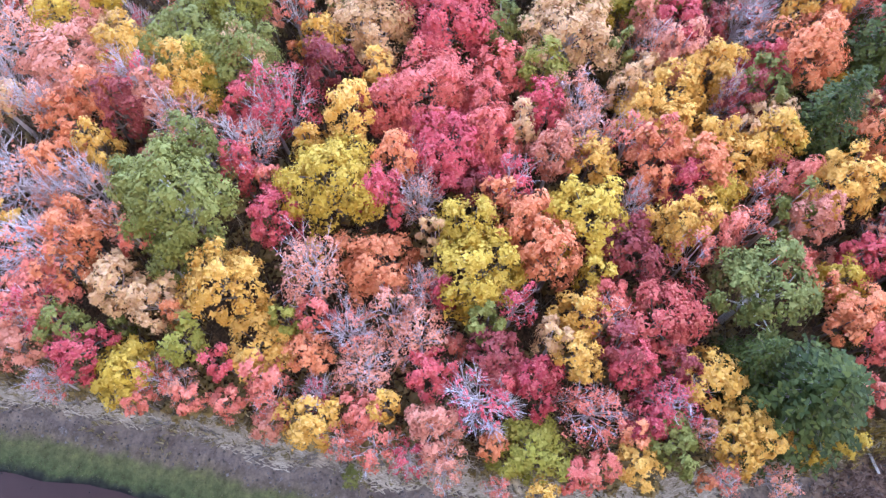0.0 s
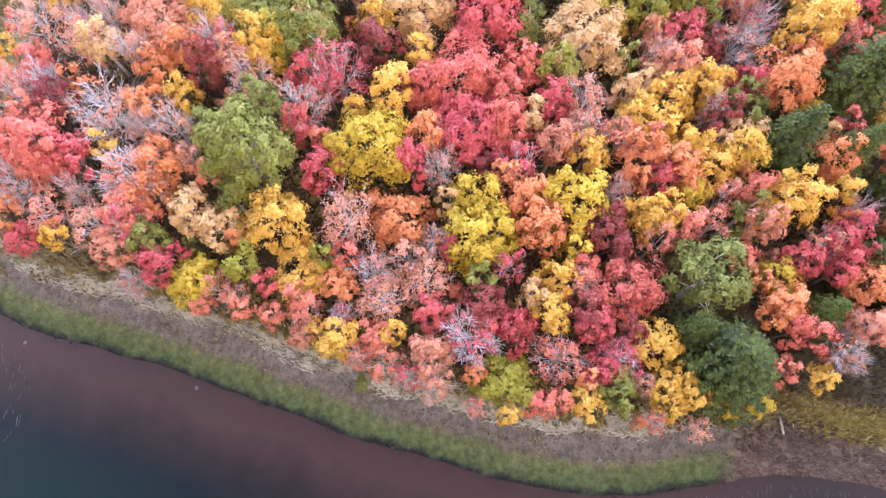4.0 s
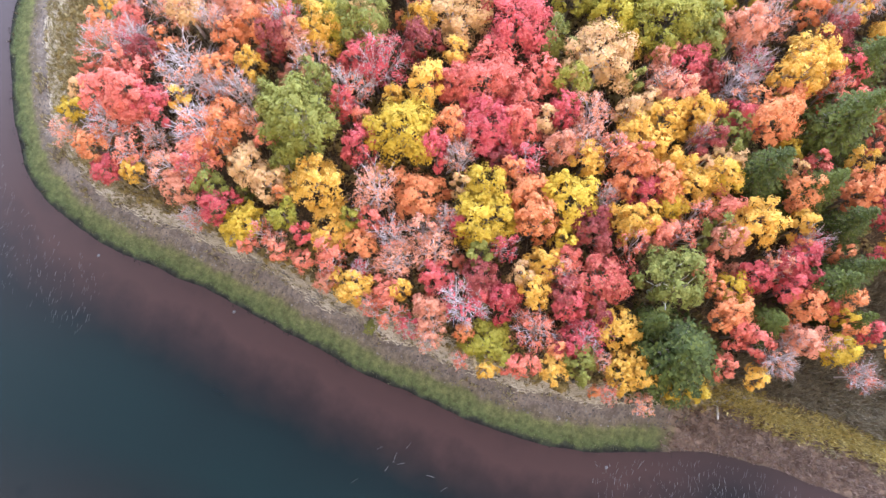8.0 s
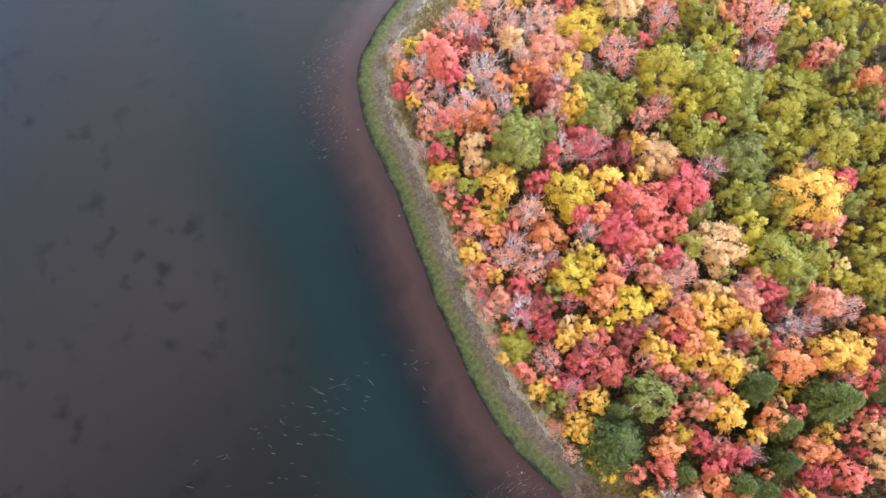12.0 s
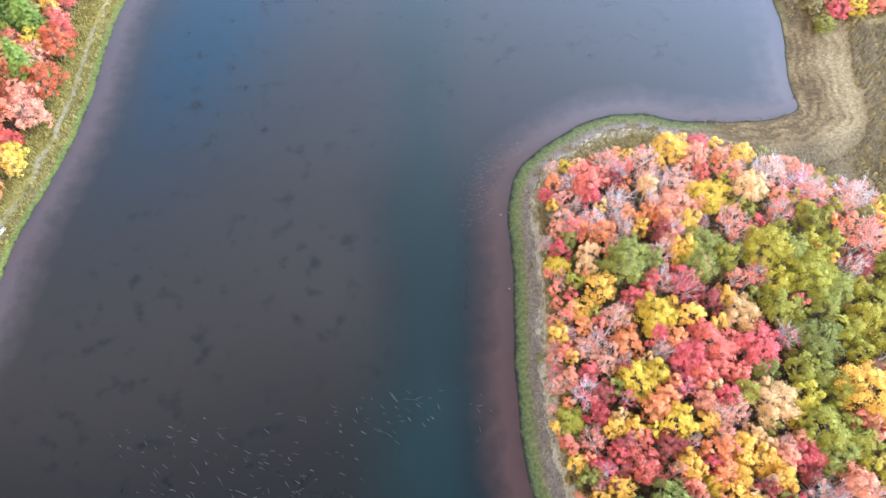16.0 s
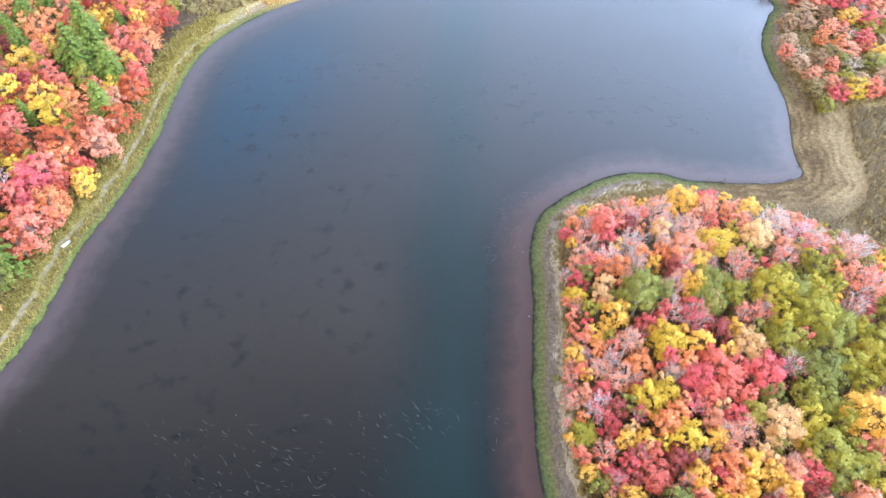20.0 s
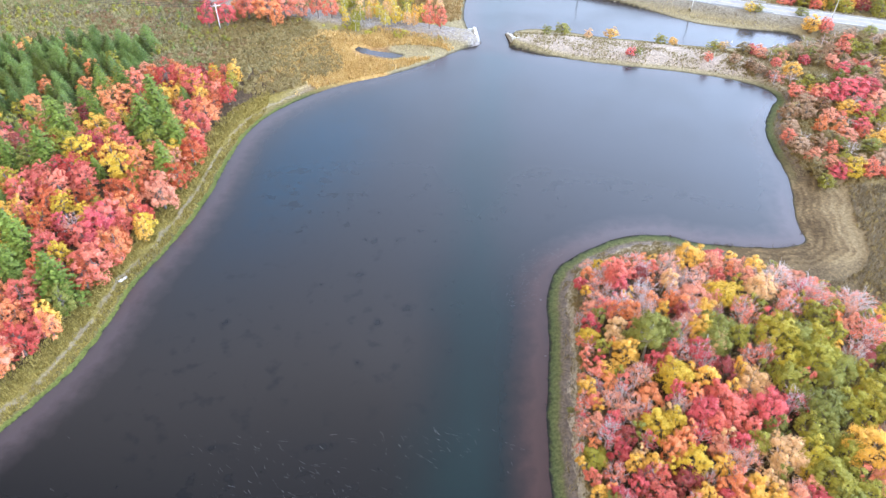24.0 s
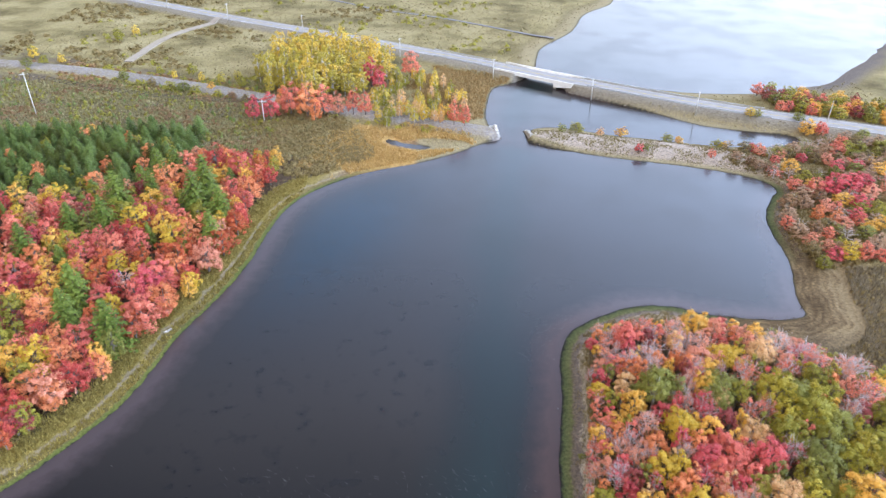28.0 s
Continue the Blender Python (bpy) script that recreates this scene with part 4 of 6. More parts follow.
SALMON_WOOD_A = (
    (36.4, 46.7, 1.1), (36.3, 48.2, 1.6), (36.0, 49.4, 1.1), (41.8, 52.1, 1.4), (42.8, 57.1, 1.6), (64.8, 57.6, 1.9),
    (26.8, 60.2, 1.1), (54.5, 64.6, 1.7), (29.4, 64.6, 0.9), (55.8, 66.0, 2.1), (58.3, 66.3, 1.4), (47.9, 71.5, 2.1),
    (50.6, 71.7, 2.1), (46.5, 73.6, 1.5), (27.5, 79.9, 1.2), (26.6, 79.9, 1.1), (29.0, 80.5, 1.6), (34.4, 81.7, 1.9),
    (36.1, 83.5, 1.4), (29.1, 90.7, 1.1), (31.2, 96.4, 1.1), (48.3, 98.0, 2.2), (50.1, 100.4, 1.7), (41.1, 101.4, 1.3),
    (82.7, 103.8, 2.0), (33.3, 106.8, 1.8), (34.8, 108.3, 2.1), (49.9, 113.5, 2.0), (61.2, 117.9, 2.3), (51.9, 118.4, 2.3),
)
SALMON_WOOD_B = (
    (35.3, 119.9, 1.3),
)
SALMON_WEST_A = (
    (-75.7, 97.5, 3.1), (-81.7, 99.5, 2.7), (-59.7, 146.8, 3.5), (-68.7, 159.1, 3.1), (-61.5, 162.8, 1.9),
)
CREAM_TALL_A = (
    (56.2, 72.0, 3.6, 10.2), (56.9, 86.5, 3.3, 8.9), (36.2, 98.5, 2.1, 7.4),
)
CREAM_WOOD_A = (
    (61.7, 54.1, 1.2), (50.0, 58.9, 1.7), (48.8, 60.8, 1.0), (54.0, 66.6, 1.2), (52.2, 68.2, 1.5), (34.5, 73.5, 1.1),
    (48.7, 75.5, 1.2), (40.8, 81.0, 1.0), (53.5, 94.3, 1.9), (37.1, 101.0, 1.9), (67.1, 109.1, 2.8), (50.2, 111.9, 1.7),
)
GOLD_TALL_A = (
    (69.9, 72.0, 4.3, 11.7), (49.1, 87.0, 1.9, 10.9), (36.8, 93.7, 2.7, 9.9), (34.0, 91.5, 2.2, 6.0), (58.8, 54.8, 2.2, 12.3),
    (44.9, 55.2, 2.2, 10.5), (52.2, 64.7, 2.2, 9.1), (32.5, 64.0, 2.1, 7.1), (28.5, 62.7, 1.7, 6.8), (44.2, 56.2, 1.8, 8.0),
    (57.4, 120.6, 3.2, 7.9),
)
GOLD_WOOD_A = (
    (37.4, 41.7, 1.0), (45.8, 51.0, 1.3), (32.2, 51.3, 1.2), (61.1, 52.3, 1.5), (62.4, 53.4, 2.1), (48.0, 59.0, 1.8),
    (46.4, 61.1, 1.7), (52.2, 61.7, 1.3), (53.4, 62.0, 2.0), (29.2, 60.9, 1.4), (48.0, 62.3, 1.2), (30.0, 62.4, 1.4),
    (48.0, 63.7, 1.8), (42.0, 64.5, 1.3), (42.0, 65.6, 2.0), (49.5, 66.1, 1.7), (50.1, 67.3, 2.0), (27.4, 68.6, 1.4),
    (46.4, 71.0, 1.6), (36.0, 72.0, 1.5), (33.4, 72.2, 1.5), (25.7, 74.1, 0.9), (30.3, 83.5, 1.0), (29.1, 88.2, 1.8),
    (55.6, 89.7, 1.4), (51.2, 98.2, 2.1), (54.4, 103.4, 2.2), (33.6, 111.4, 1.2), (69.7, 117.3, 1.9),
)
GOLD_WEST_A = (
    (-88.8, 106.3, 2.6), (-83.8, 107.8, 2.8), (-71.7, 109.0, 1.9), (-76.1, 126.7, 2.1), (-59.7, 134.4, 1.6), (-60.3, 136.4, 1.9),
    (-93.3, 140.9, 2.0), (-81.6, 143.4, 2.2), (-102.6, 153.3, 2.7), (-72.7, 157.5, 3.1), (-76.6, 164.0, 2.9), (-84.7, 165.0, 3.2),
    (-85.4, 177.3, 3.0), (-64.1, 201.0, 2.2),
)
YELLOW_TALL_A = (
    (43.9, 87.8, 3.4, 10.5), (60.8, 109.4, 3.6, 7.3), (38.4, 78.1, 2.9, 9.7), (42.0, 71.7, 2.8, 9.5), (31.8, 100.2, 2.1, 5.7),
    (38.7, 55.4, 1.6, 7.6), (44.1, 62.4, 1.8, 8.1), (32.1, 99.2, 1.6, 7.0),
)
YELLOW_WOOD_A = (
    (36.2, 45.4, 1.6), (39.1, 46.0, 0.8), (29.6, 56.0, 1.2), (48.0, 58.1, 1.3), (28.8, 57.9, 1.0), (38.6, 70.8, 1.1),
    (40.8, 78.9, 2.1),
)
YELLOW_WEST_A = (
    (-114.5, 179.3, 2.7),
)
OLIVE_TALL_A = (
    (64.9, 95.8, 3.8, 11.8), (69.5, 90.0, 3.9, 11.1), (66.3, 80.2, 4.0, 10.7), (61.7, 67.0, 4.0, 11.1), (55.3, 99.3, 3.8, 9.1),
    (28.0, 74.7, 2.4, 4.7), (77.1, 76.8, 3.9, 11.2), (80.9, 85.1, 4.2, 7.1),
)
OLIVE_WOOD_A = (
    (52.3, 58.5, 1.9), (65.7, 64.8, 2.4), (28.6, 66.2, 1.7), (66.2, 72.0, 2.3), (61.2, 72.5, 2.5), (52.9, 74.4, 1.9),
    (64.9, 75.4, 2.7), (62.1, 76.6, 2.6), (35.0, 77.6, 1.3), (71.2, 81.1, 2.6), (75.0, 82.6, 2.7), (64.8, 84.9, 2.2),
    (69.4, 85.2, 2.7), (62.6, 86.2, 2.9), (72.5, 88.5, 3.2), (35.0, 89.8, 1.0), (64.8, 90.8, 2.6), (71.6, 92.7, 3.3),
    (53.0, 95.1, 2.8), (33.5, 96.2, 1.3), (68.5, 95.6, 2.9), (57.6, 96.0, 2.4), (52.6, 97.3, 1.9), (75.6, 100.8, 2.7),
    (34.3, 103.6, 1.5),
)
OLIVE_WEST_A = (
    (-75.4, 89.8, 1.9), (-68.7, 112.1, 2.4), (-97.9, 124.3, 2.9), (-98.5, 153.9, 2.4), (-69.3, 157.5, 1.8), (-97.6, 163.8, 2.9),
    (-90.2, 168.7, 2.9), (-109.1, 179.9, 2.4),
)
GREEN_TALL_A = (
    (41.8, 96.7, 3.7, 12.3), (37.5, 61.2, 3.0, 10.5),
)
GREEN_WOOD_A = (
    (43.0, 58.8, 1.3), (61.7, 63.6, 2.5), (57.0, 76.3, 1.8), (45.4, 97.0, 2.2), (38.5, 97.7, 1.5), (43.1, 99.6, 2.1),
)
PINES_TALL_A = (
    (31.6, 58.7, 4.4, 9.7), (49.0, 55.9, 2.8, 11.8), (55.7, 50.0, 3.8, 13.1), (36.8, 51.5, 2.1, 6.5),
)
PINES_WOOD_A = (
    (38.9, 44.8, 1.4), (43.1, 46.0, 2.0), (47.2, 46.9, 2.1), (41.0, 47.7, 2.5), (62.9, 48.5, 2.7), (49.4, 50.4, 2.3),
    (33.6, 61.4, 1.7),
)
PINES_WEST_A = (
    (-72.1, 115.7, 3.8), (-83.9, 120.8, 2.9), (-84.9, 128.6, 3.5), (-107.7, 149.3, 3.0), (-61.7, 157.6, 2.8), (-102.4, 162.6, 3.2),
    (-93.6, 163.8, 3.6), (-63.6, 172.4, 3.7), (-71.8, 175.7, 3.8), (-95.2, 177.1, 3.8), (-87.2, 183.6, 2.5), (-71.0, 184.1, 4.3),
    (-93.9, 192.0, 2.2), (-88.2, 193.8, 3.3), (-84.8, 199.2, 2.8),
)
BARE_TALL_A = (
    (44.6, 109.6, 3.4, 7.5), (39.2, 105.9, 2.8, 8.9), (30.4, 77.8, 2.4, 7.6), (58.0, 59.8, 2.7, 8.6),
)
BARE_WOOD_A = (
    (34.6, 43.1, 1.4), (44.6, 49.8, 1.4), (33.9, 49.7, 1.5), (66.8, 51.7, 1.5), (59.8, 58.5, 1.6), (51.0, 61.6, 1.1),
    (37.6, 81.6, 1.1), (62.2, 81.6, 1.9), (43.2, 82.0, 1.5), (34.6, 86.0, 1.5), (30.9, 87.8, 1.1), (76.8, 91.2, 1.9),
    (46.9, 94.2, 2.1), (51.6, 101.7, 1.6), (43.3, 103.4, 1.7), (85.5, 106.0, 3.2), (76.5, 108.5, 3.6), (72.3, 112.1, 3.1),
    (37.2, 115.1, 2.1), (45.8, 115.7, 1.8),
)
BARE_WEST_A = (
    (-76.4, 135.8, 2.2), (-61.8, 158.2, 1.8),
)

KINDS = {
    "CRIMSON": ("crimson_maple", "crimson", "crimson red maple with a dense rounded crown"),
    "SCARLET": ("scarlet_maple", "scarlet", "scarlet red maple with a full autumn crown"),
    "CORAL": ("coral_maple", "coral", "coral-red maple with thinning pale-tipped leaves"),
    "MAGENTA": ("pink_maple", "magenta", "deep pink maple with dark red inner leaves"),
    "MAROON": ("maroon_maple", "maroon", "dark maroon maple half hidden between its neighbours"),
    "ORANGE": ("orange_maple", "orange", "bright orange maple in full autumn colour"),
    "SALMON": ("salmon_maple", "salmon", "pale salmon maple with thin leaves and visible twigs"),
    "CREAM": ("cream_poplar", "cream", "cream-yellow poplar with a loose crown"),
    "GOLD": ("golden_poplar", "gold", "golden orange-yellow poplar with clumped leaves"),
    "YELLOW": ("ash_tree", "yellow", "bright lemon-yellow ash with a domed crown"),
    "OLIVE": ("alder_tree", "olive", "olive-green alder turning yellow at the tips"),
    "GREEN": ("birch_tree", "green", "grey-green birch with pale bark showing"),
    "PINES": ("pine_tree", "needles", "dark green pine with whorled drooping boughs"),
    "BARE": ("bare_tree", "coral", "nearly bare tree with pale grey-white branches"),
}
PLACED = []
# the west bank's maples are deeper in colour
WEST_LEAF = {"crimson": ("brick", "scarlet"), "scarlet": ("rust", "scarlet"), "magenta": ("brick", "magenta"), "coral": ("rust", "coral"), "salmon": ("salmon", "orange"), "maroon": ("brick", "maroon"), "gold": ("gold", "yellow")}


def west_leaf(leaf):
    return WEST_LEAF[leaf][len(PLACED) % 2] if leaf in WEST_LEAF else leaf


def canopy_top(x, y, r):
    """Height of the wood's canopy: low at its edge, taller inside."""
    X, Y = np.array([x]), np.array([y])
    d = line_distance(X, Y, WOOD_L, True)[0][0] if inside(X, Y, WOOD_L)[0] else 0.0
    return 5.4 + 4.6 * (1 - math.exp(-d / 7.5)) + 0.5 * (r - 1.7)


def size_of(r):
    return "huge" if r > 3.0 else "large" if r > 2.1 else "middle" if r > 1.45 else "small"


def stand_back(x, y, r):
    """Moves a tree of the west bank inland until its crown leaves the grassy bank free."""
    for _ in range(12):
        s = shore_distance(np.array([x, x - 0.5, x]), np.array([y, y, y + 0.5]))
        if x > -45 or s[0] - 0.9 * r > 3.6 + 3.6 * min(1, max(0, (122 - y) / 14)):
            break
        x, y = x - 0.8 * (s[1] - s[0]), y + 0.8 * (s[2] - s[0])
    return x, y


def plant_all(key, rows, west):
    name, leaf, label = KINDS[key]
    for x, y, r, *given in rows:
        r = r * (1.25 if west else 1.0 if given else 0.96 if key == "OLIVE" and x > 55 else 1.08)
        if west:
            x, y = stand_back(x, y, r)
        if key == "OLIVE":
            leaf = ("olive", "lime", "olive", "green", "olive", "green")[len(PLACED) % 6]
        PLACED.append((x, y, r))
        group = "west bank wood" if west else "point wood"
        bark = {"GREEN": BIRCH_BARK, "CREAM": PALE_BARK, "BARE": PALE_BARK, "SALMON": PALE_BARK}.get(key) if not west or key == "BARE" else None
        top = None if west else given[0] if given else canopy_top(x, y, r) + random.Random(len(PLACED)).uniform(-0.7, 0.5)
        if key == "PINES":
            plant(name, "west_pine" if west else "pine", "pine_green" if west else "needles", x, y, r * 1.1, label, "tree", group, None, 1.2, None if west else top + 1.5)
        elif key == "BARE":
            plant(name, "west_bare" if west else "bare", ("coral", "magenta", "salmon")[len(PLACED) % 3], x, y, r, label, "tree", group, bark, 1.0, top)
        elif west:
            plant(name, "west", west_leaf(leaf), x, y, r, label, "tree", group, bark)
        elif key in ("SALMON", "MAGENTA", "CORAL") and len(PLACED) % 3 < 2:
            plant(name, "thin_large" if r > 1.9 else "thin_small", leaf, x, y, r, label, "tree", group, PALE_BARK, 1.0, top)
        else:
            plant(name, size_of(r), leaf, x, y, r, label, "tree", group, bark, 1.0, top)


plant_all("CRIMSON", CRIMSON_TALL_A, False)
plant_all("CRIMSON", CRIMSON_WOOD_A, False)
plant_all("CRIMSON", CRIMSON_WEST_A, True)
plant_all("SCARLET", SCARLET_TALL_A, False)
plant_all("SCARLET", SCARLET_WOOD_A, False)
plant_all("SCARLET", SCARLET_WEST_A, True)
plant_all("CORAL", CORAL_TALL_A, False)
plant_all("CORAL", CORAL_WOOD_A, False)
plant_all("CORAL", CORAL_WEST_A, True)
plant_all("MAGENTA", MAGENTA_TALL_A, False)
plant_all("MAGENTA", MAGENTA_WOOD_A, False)
plant_all("MAGENTA", MAGENTA_WEST_A, True)
plant_all("MAROON", MAROON_TALL_A, False)
plant_all("MAROON", MAROON_WOOD_A, False)
plant_all("MAROON", MAROON_WEST_A, True)
plant_all("ORANGE", ORANGE_TALL_A, False)
plant_all("ORANGE", ORANGE_WOOD_A, False)
plant_all("ORANGE", ORANGE_WEST_A, True)
plant_all("SALMON", SALMON_TALL_A, False)
plant_all("SALMON", SALMON_WOOD_A, False)
plant_all("SALMON", SALMON_WOOD_B, False)
plant_all("SALMON", SALMON_WEST_A, True)
plant_all("CREAM", CREAM_TALL_A, False)
plant_all("CREAM", CREAM_WOOD_A, False)
plant_all("GOLD", GOLD_TALL_A, False)
plant_all("GOLD", GOLD_WOOD_A, False)
plant_all("GOLD", GOLD_WEST_A, True)
plant_all("YELLOW", YELLOW_TALL_A, False)
plant_all("YELLOW", YELLOW_WOOD_A, False)
plant_all("YELLOW", YELLOW_WEST_A, True)
plant_all("OLIVE", OLIVE_TALL_A, False)
plant_all("OLIVE", OLIVE_WOOD_A, False)
plant_all("OLIVE", OLIVE_WEST_A, True)
plant_all("GREEN", GREEN_TALL_A, False)
plant_all("GREEN", GREEN_WOOD_A, False)
plant_all("PINES", PINES_TALL_A, False)
plant_all("PINES", PINES_WOOD_A, False)
plant_all("PINES", PINES_WEST_A, True)
plant_all("BARE", BARE_TALL_A, False)
plant_all("BARE", BARE_WOOD_A, False)
plant_all("BARE", BARE_WEST_A, True)


# ---------------------------------------------------------------- trees between the mapped ones
def fill(count, r0, r1, box_, allowed, gap, seed, make):
    """Drop trees at random where allowed, clear of those that stand."""
    rng = random.Random(seed)
    spots = np.array(PLACED)
    x0, y0, x1, y1 = box_
    X = np.array([rng.uniform(x0, x1) for _ in range(count)])
    Y = np.array([rng.uniform(y0, y1) for _ in range(count)])
    ok = allowed(X, Y)
    for x, y in zip(X[ok], Y[ok]):
        r = rng.uniform(r0, r1)
        if len(spots) and np.min(np.hypot(spots[:, 0] - x, spots[:, 1] - y) - gap * (spots[:, 2] + r)) < 0:
            continue
        spots = np.vstack([spots, (x, y, r)])
        PLACED.append((x, y, r))
        make(rng, x, y, r)


def pick_kind(rng, x, y):
    if x > 60 and 55 < y < 112 and rng.random() < 0.75:
        return "OLIVE"
    return rng.choice(["CRIMSON", "SCARLET", "CORAL", "CORAL", "MAGENTA", "ORANGE", "SALMON", "SALMON", "GOLD", "GOLD", "CREAM", "OLIVE", "YELLOW"])


def wood_tree(rng, x, y, r):
    key = pick_kind(rng, x, y)
    name, leaf, label = KINDS[key]
    if key == "OLIVE":
        leaf = rng.choice(["olive", "lime", "green", "olive"])
    top = canopy_top(x, y, r) + rng.uniform(-1.2, 0.2)
    if r > 1.0 and key in ("MAGENTA", "SALMON", "CORAL") and rng.random() < 0.45:
        plant("bare_tree", "bare", leaf, x, y, r, KINDS["BARE"][2], "tree", "point wood", PALE_BARK, 1.0, top)
    elif r < 0.95:
        plant("sapling", "small", leaf, x, y, r, "young %s sapling under taller trees" % {"OLIVE": "olive-green", "CORAL": "coral-red"}.get(key, key.lower()), "tree", "point wood saplings", None, 0.85)
    else:
        plant(name, size_of(r), leaf, x, y, r, label, "tree", "point wood", None, 1.0, top)


def OPEN_CLEAR(X, Y):
    """False on the grassy opening at the wood's south corner."""
    return Y > 53.5 - 0.45 * (X - 30) - 14 * np.clip((X - 42) / 8, 0, 1)


def in_point_wood(X, Y):
    d, _ = line_distance(X, Y, WOOD_L, True)
    return inside(X, Y, WOOD_L) & (d > 0.8) & (Y > 30) & OPEN_CLEAR(X, Y) & (X < 112) & (Y < 150)


fill(1800, 1.7, 2.3, (26, 30, 112, 126), in_point_wood, 0.80, 11, wood_tree)
fill(5000, 1.1, 1.5, (26, 30, 100, 126), in_point_wood, 0.74, 12, wood_tree)
fill(1500, 0.75, 1.0, (26, 36, 84, 126), in_point_wood, 0.80, 13, wood_tree)


def west_tree(rng, x, y, r):
    key = rng.choice(["CRIMSON", "SCARLET", "CORAL", "CORAL", "ORANGE", "SALMON", "MAROON", "GOLD", "GOLD", "OLIVE", "OLIVE", "MAGENTA", "PINES"] if y > 120 else ["CRIMSON", "MAROON", "CORAL", "ORANGE", "SALMON", "GOLD", "OLIVE", "MAROON", "SCARLET", "PINES"])
    name, leaf, label = KINDS[key]
    if key == "PINES":
        plant(name, "west_pine", "pine_green", x, y, r, "bright green feathery pine among the maples", "tree", "west bank wood", None, 1.0)
    else:
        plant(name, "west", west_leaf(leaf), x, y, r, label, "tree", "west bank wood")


def in_west_wood(X, Y):
    s = shore_distance(X, Y)
    return (s > 9.5 + 2 * (Y < 118)) & (X < -52) & (Y < 208 + 0.25 * (X + 100)) & ~((X < -92) & (Y > 186 + 0.12 * (X + 92)))


def west_spruce(rng, x, y, r):
    if rng.random() < 0.07:
        leaf = rng.choice(["olive", "gold", "orange", "lime"])
        plant("young_birch", "far", leaf, x, y, r, "young %s tree among the spruces" % leaf, "tree", "spruce stand", None, 0.9)
    else:
        plant("spruce_tree", "west_pine", rng.choice(["spruce", "spruce", "needles"]), x, y, r * 1.35, "bushy green young spruce in a dense stand", "tree", "spruce stand", None, rng.uniform(0.62, 0.95))


def in_spruces(X, Y):
    return (X < -88) & (Y > 184 + 0.12 * (X + 92)) & (Y < 236 - 0.02 * X + 0.10 * (X + 110)) & (X > -175)


fill(2200, 2.2, 3.0, (-150, 70, -55, 214), in_west_wood, 0.72, 21, west_tree)
fill(2500, 1.4, 1.9, (-135, 74, -55, 214), in_west_wood, 0.74, 22, west_tree)
fill(1900, 1.6, 2.6, (-175, 165, -88, 242), in_spruces, 0.74, 23, west_spruce)


# birches, poplars and maples by the old railway
def birch(rng, x, y, r):
    leaf = rng.choice(["birch_green", "lime", "birch_green", "birch"] if y < 312 else ["birch", "birch", "birch", "birch_green"])
    plant("birch_tree", "birch", leaf, x, y, r, "tall yellow birch with a pale slender trunk", "tree", "railway birches", BIRCH_BARK, rng.uniform(1.0, 1.75) + 0.45 * (x < -48))


def in_birches(X, Y):
    ad, _ = line_distance(X, Y, RAIL_L)
    rd, _ = line_distance(X, Y, ROAD_L)
    return (np.hypot((X + 52) / 27, (Y - 312) / 36) + 0.18 * wave(X, Y, 0.22, 0.6) < 1) & (ad > 5) & (rd > 9)


for x, y, r, leaf in ((-60, 259, 4.2, "coral"), (-53, 257, 5.0, "orange"), (-47, 259, 4.4, "coral"), (-41, 258, 2.8, "salmon"), (-35, 258, 3.0, "coral"), (-30, 257, 2.6, "coral"), (-67, 254, 3.6, "crimson"), (-31, 294, 4.4, "crimson"), (-27, 289, 3.0, "magenta"),
                      (-14, 311, 4.2, "coral"), (5, 247, 2.6, "coral"), (9, 246, 2.4, "coral"), (-73, 252, 3.0, "magenta"), (-64, 265, 3.2, "orange"), (-56, 264, 3.6, "salmon"), (-49, 252, 2.4, "orange")):
    PLACED.append((x, y, r))
    plant("roadside_maple", "far", leaf, x, y, r, "spreading red maple beside the old railway bed", "tree", "railway maples", None, 1.3)
for x, y, r, leaf in ((-20, 262, 1.5, "cream"), (-14, 260, 1.6, "gold"), (-26, 266, 1.8, "olive"), (-8, 255, 1.3, "cream"), (0, 253, 1.6, "gold"), (4, 255, 1.4, "olive"), (-3, 262, 2.2, "green"), (-20, 300, 2.4, "olive"), (-10, 296, 2.2, "olive"), (-24, 276, 2.0, "olive")):
    PLACED.append((x, y, r))
    plant("birch_tree", "far", leaf, x, y, r, "thin pale-trunked birch with sparse yellow leaves", "tree", "railway birches", BIRCH_BARK, 1.05)
def thin_birch(rng, x, y, r):
    plant("birch_tree", "far", rng.choice(["cream", "birch_green", "birch", "olive"]), x, y, r, "thin pale-trunked birch with sparse yellow leaves", "tree", "railway birches", BIRCH_BARK, rng.uniform(0.8, 1.2))


fill(120, 1.2, 2.0, (-30, 248, 14, 306), lambda X, Y: (shore_distance(X, Y) > 3) & (np.hypot((X + 10) / 20, (Y - 272) / 32) < 1), 0.75, 33, thin_birch)
fill(1100, 1.9, 3.1, (-84, 272, -22, 350), in_birches, 0.56, 31, birch)
for x, y, r in ((-115, 309, 2.4), (-92, 301, 2.0), (-108, 300, 1.6), (-98, 296, 1.8), (-175, 372, 2.6), (-168, 379, 2.2), (-172, 366, 1.8), (-201, 334, 2.6), (-205, 340, 2.0), (-88, 292, 1.8), (-120, 300, 1.4), (-74, 285, 2.0), (-130, 309, 1.5), (-183, 325, 1.8)):
    plant("poplar_tree", "far", ("birch", "olive", "birch_green")[int(abs(x)) % 3], x, y, r, "small yellow-green poplar on rough ground", "tree", "meadow poplars", None, 0.8)


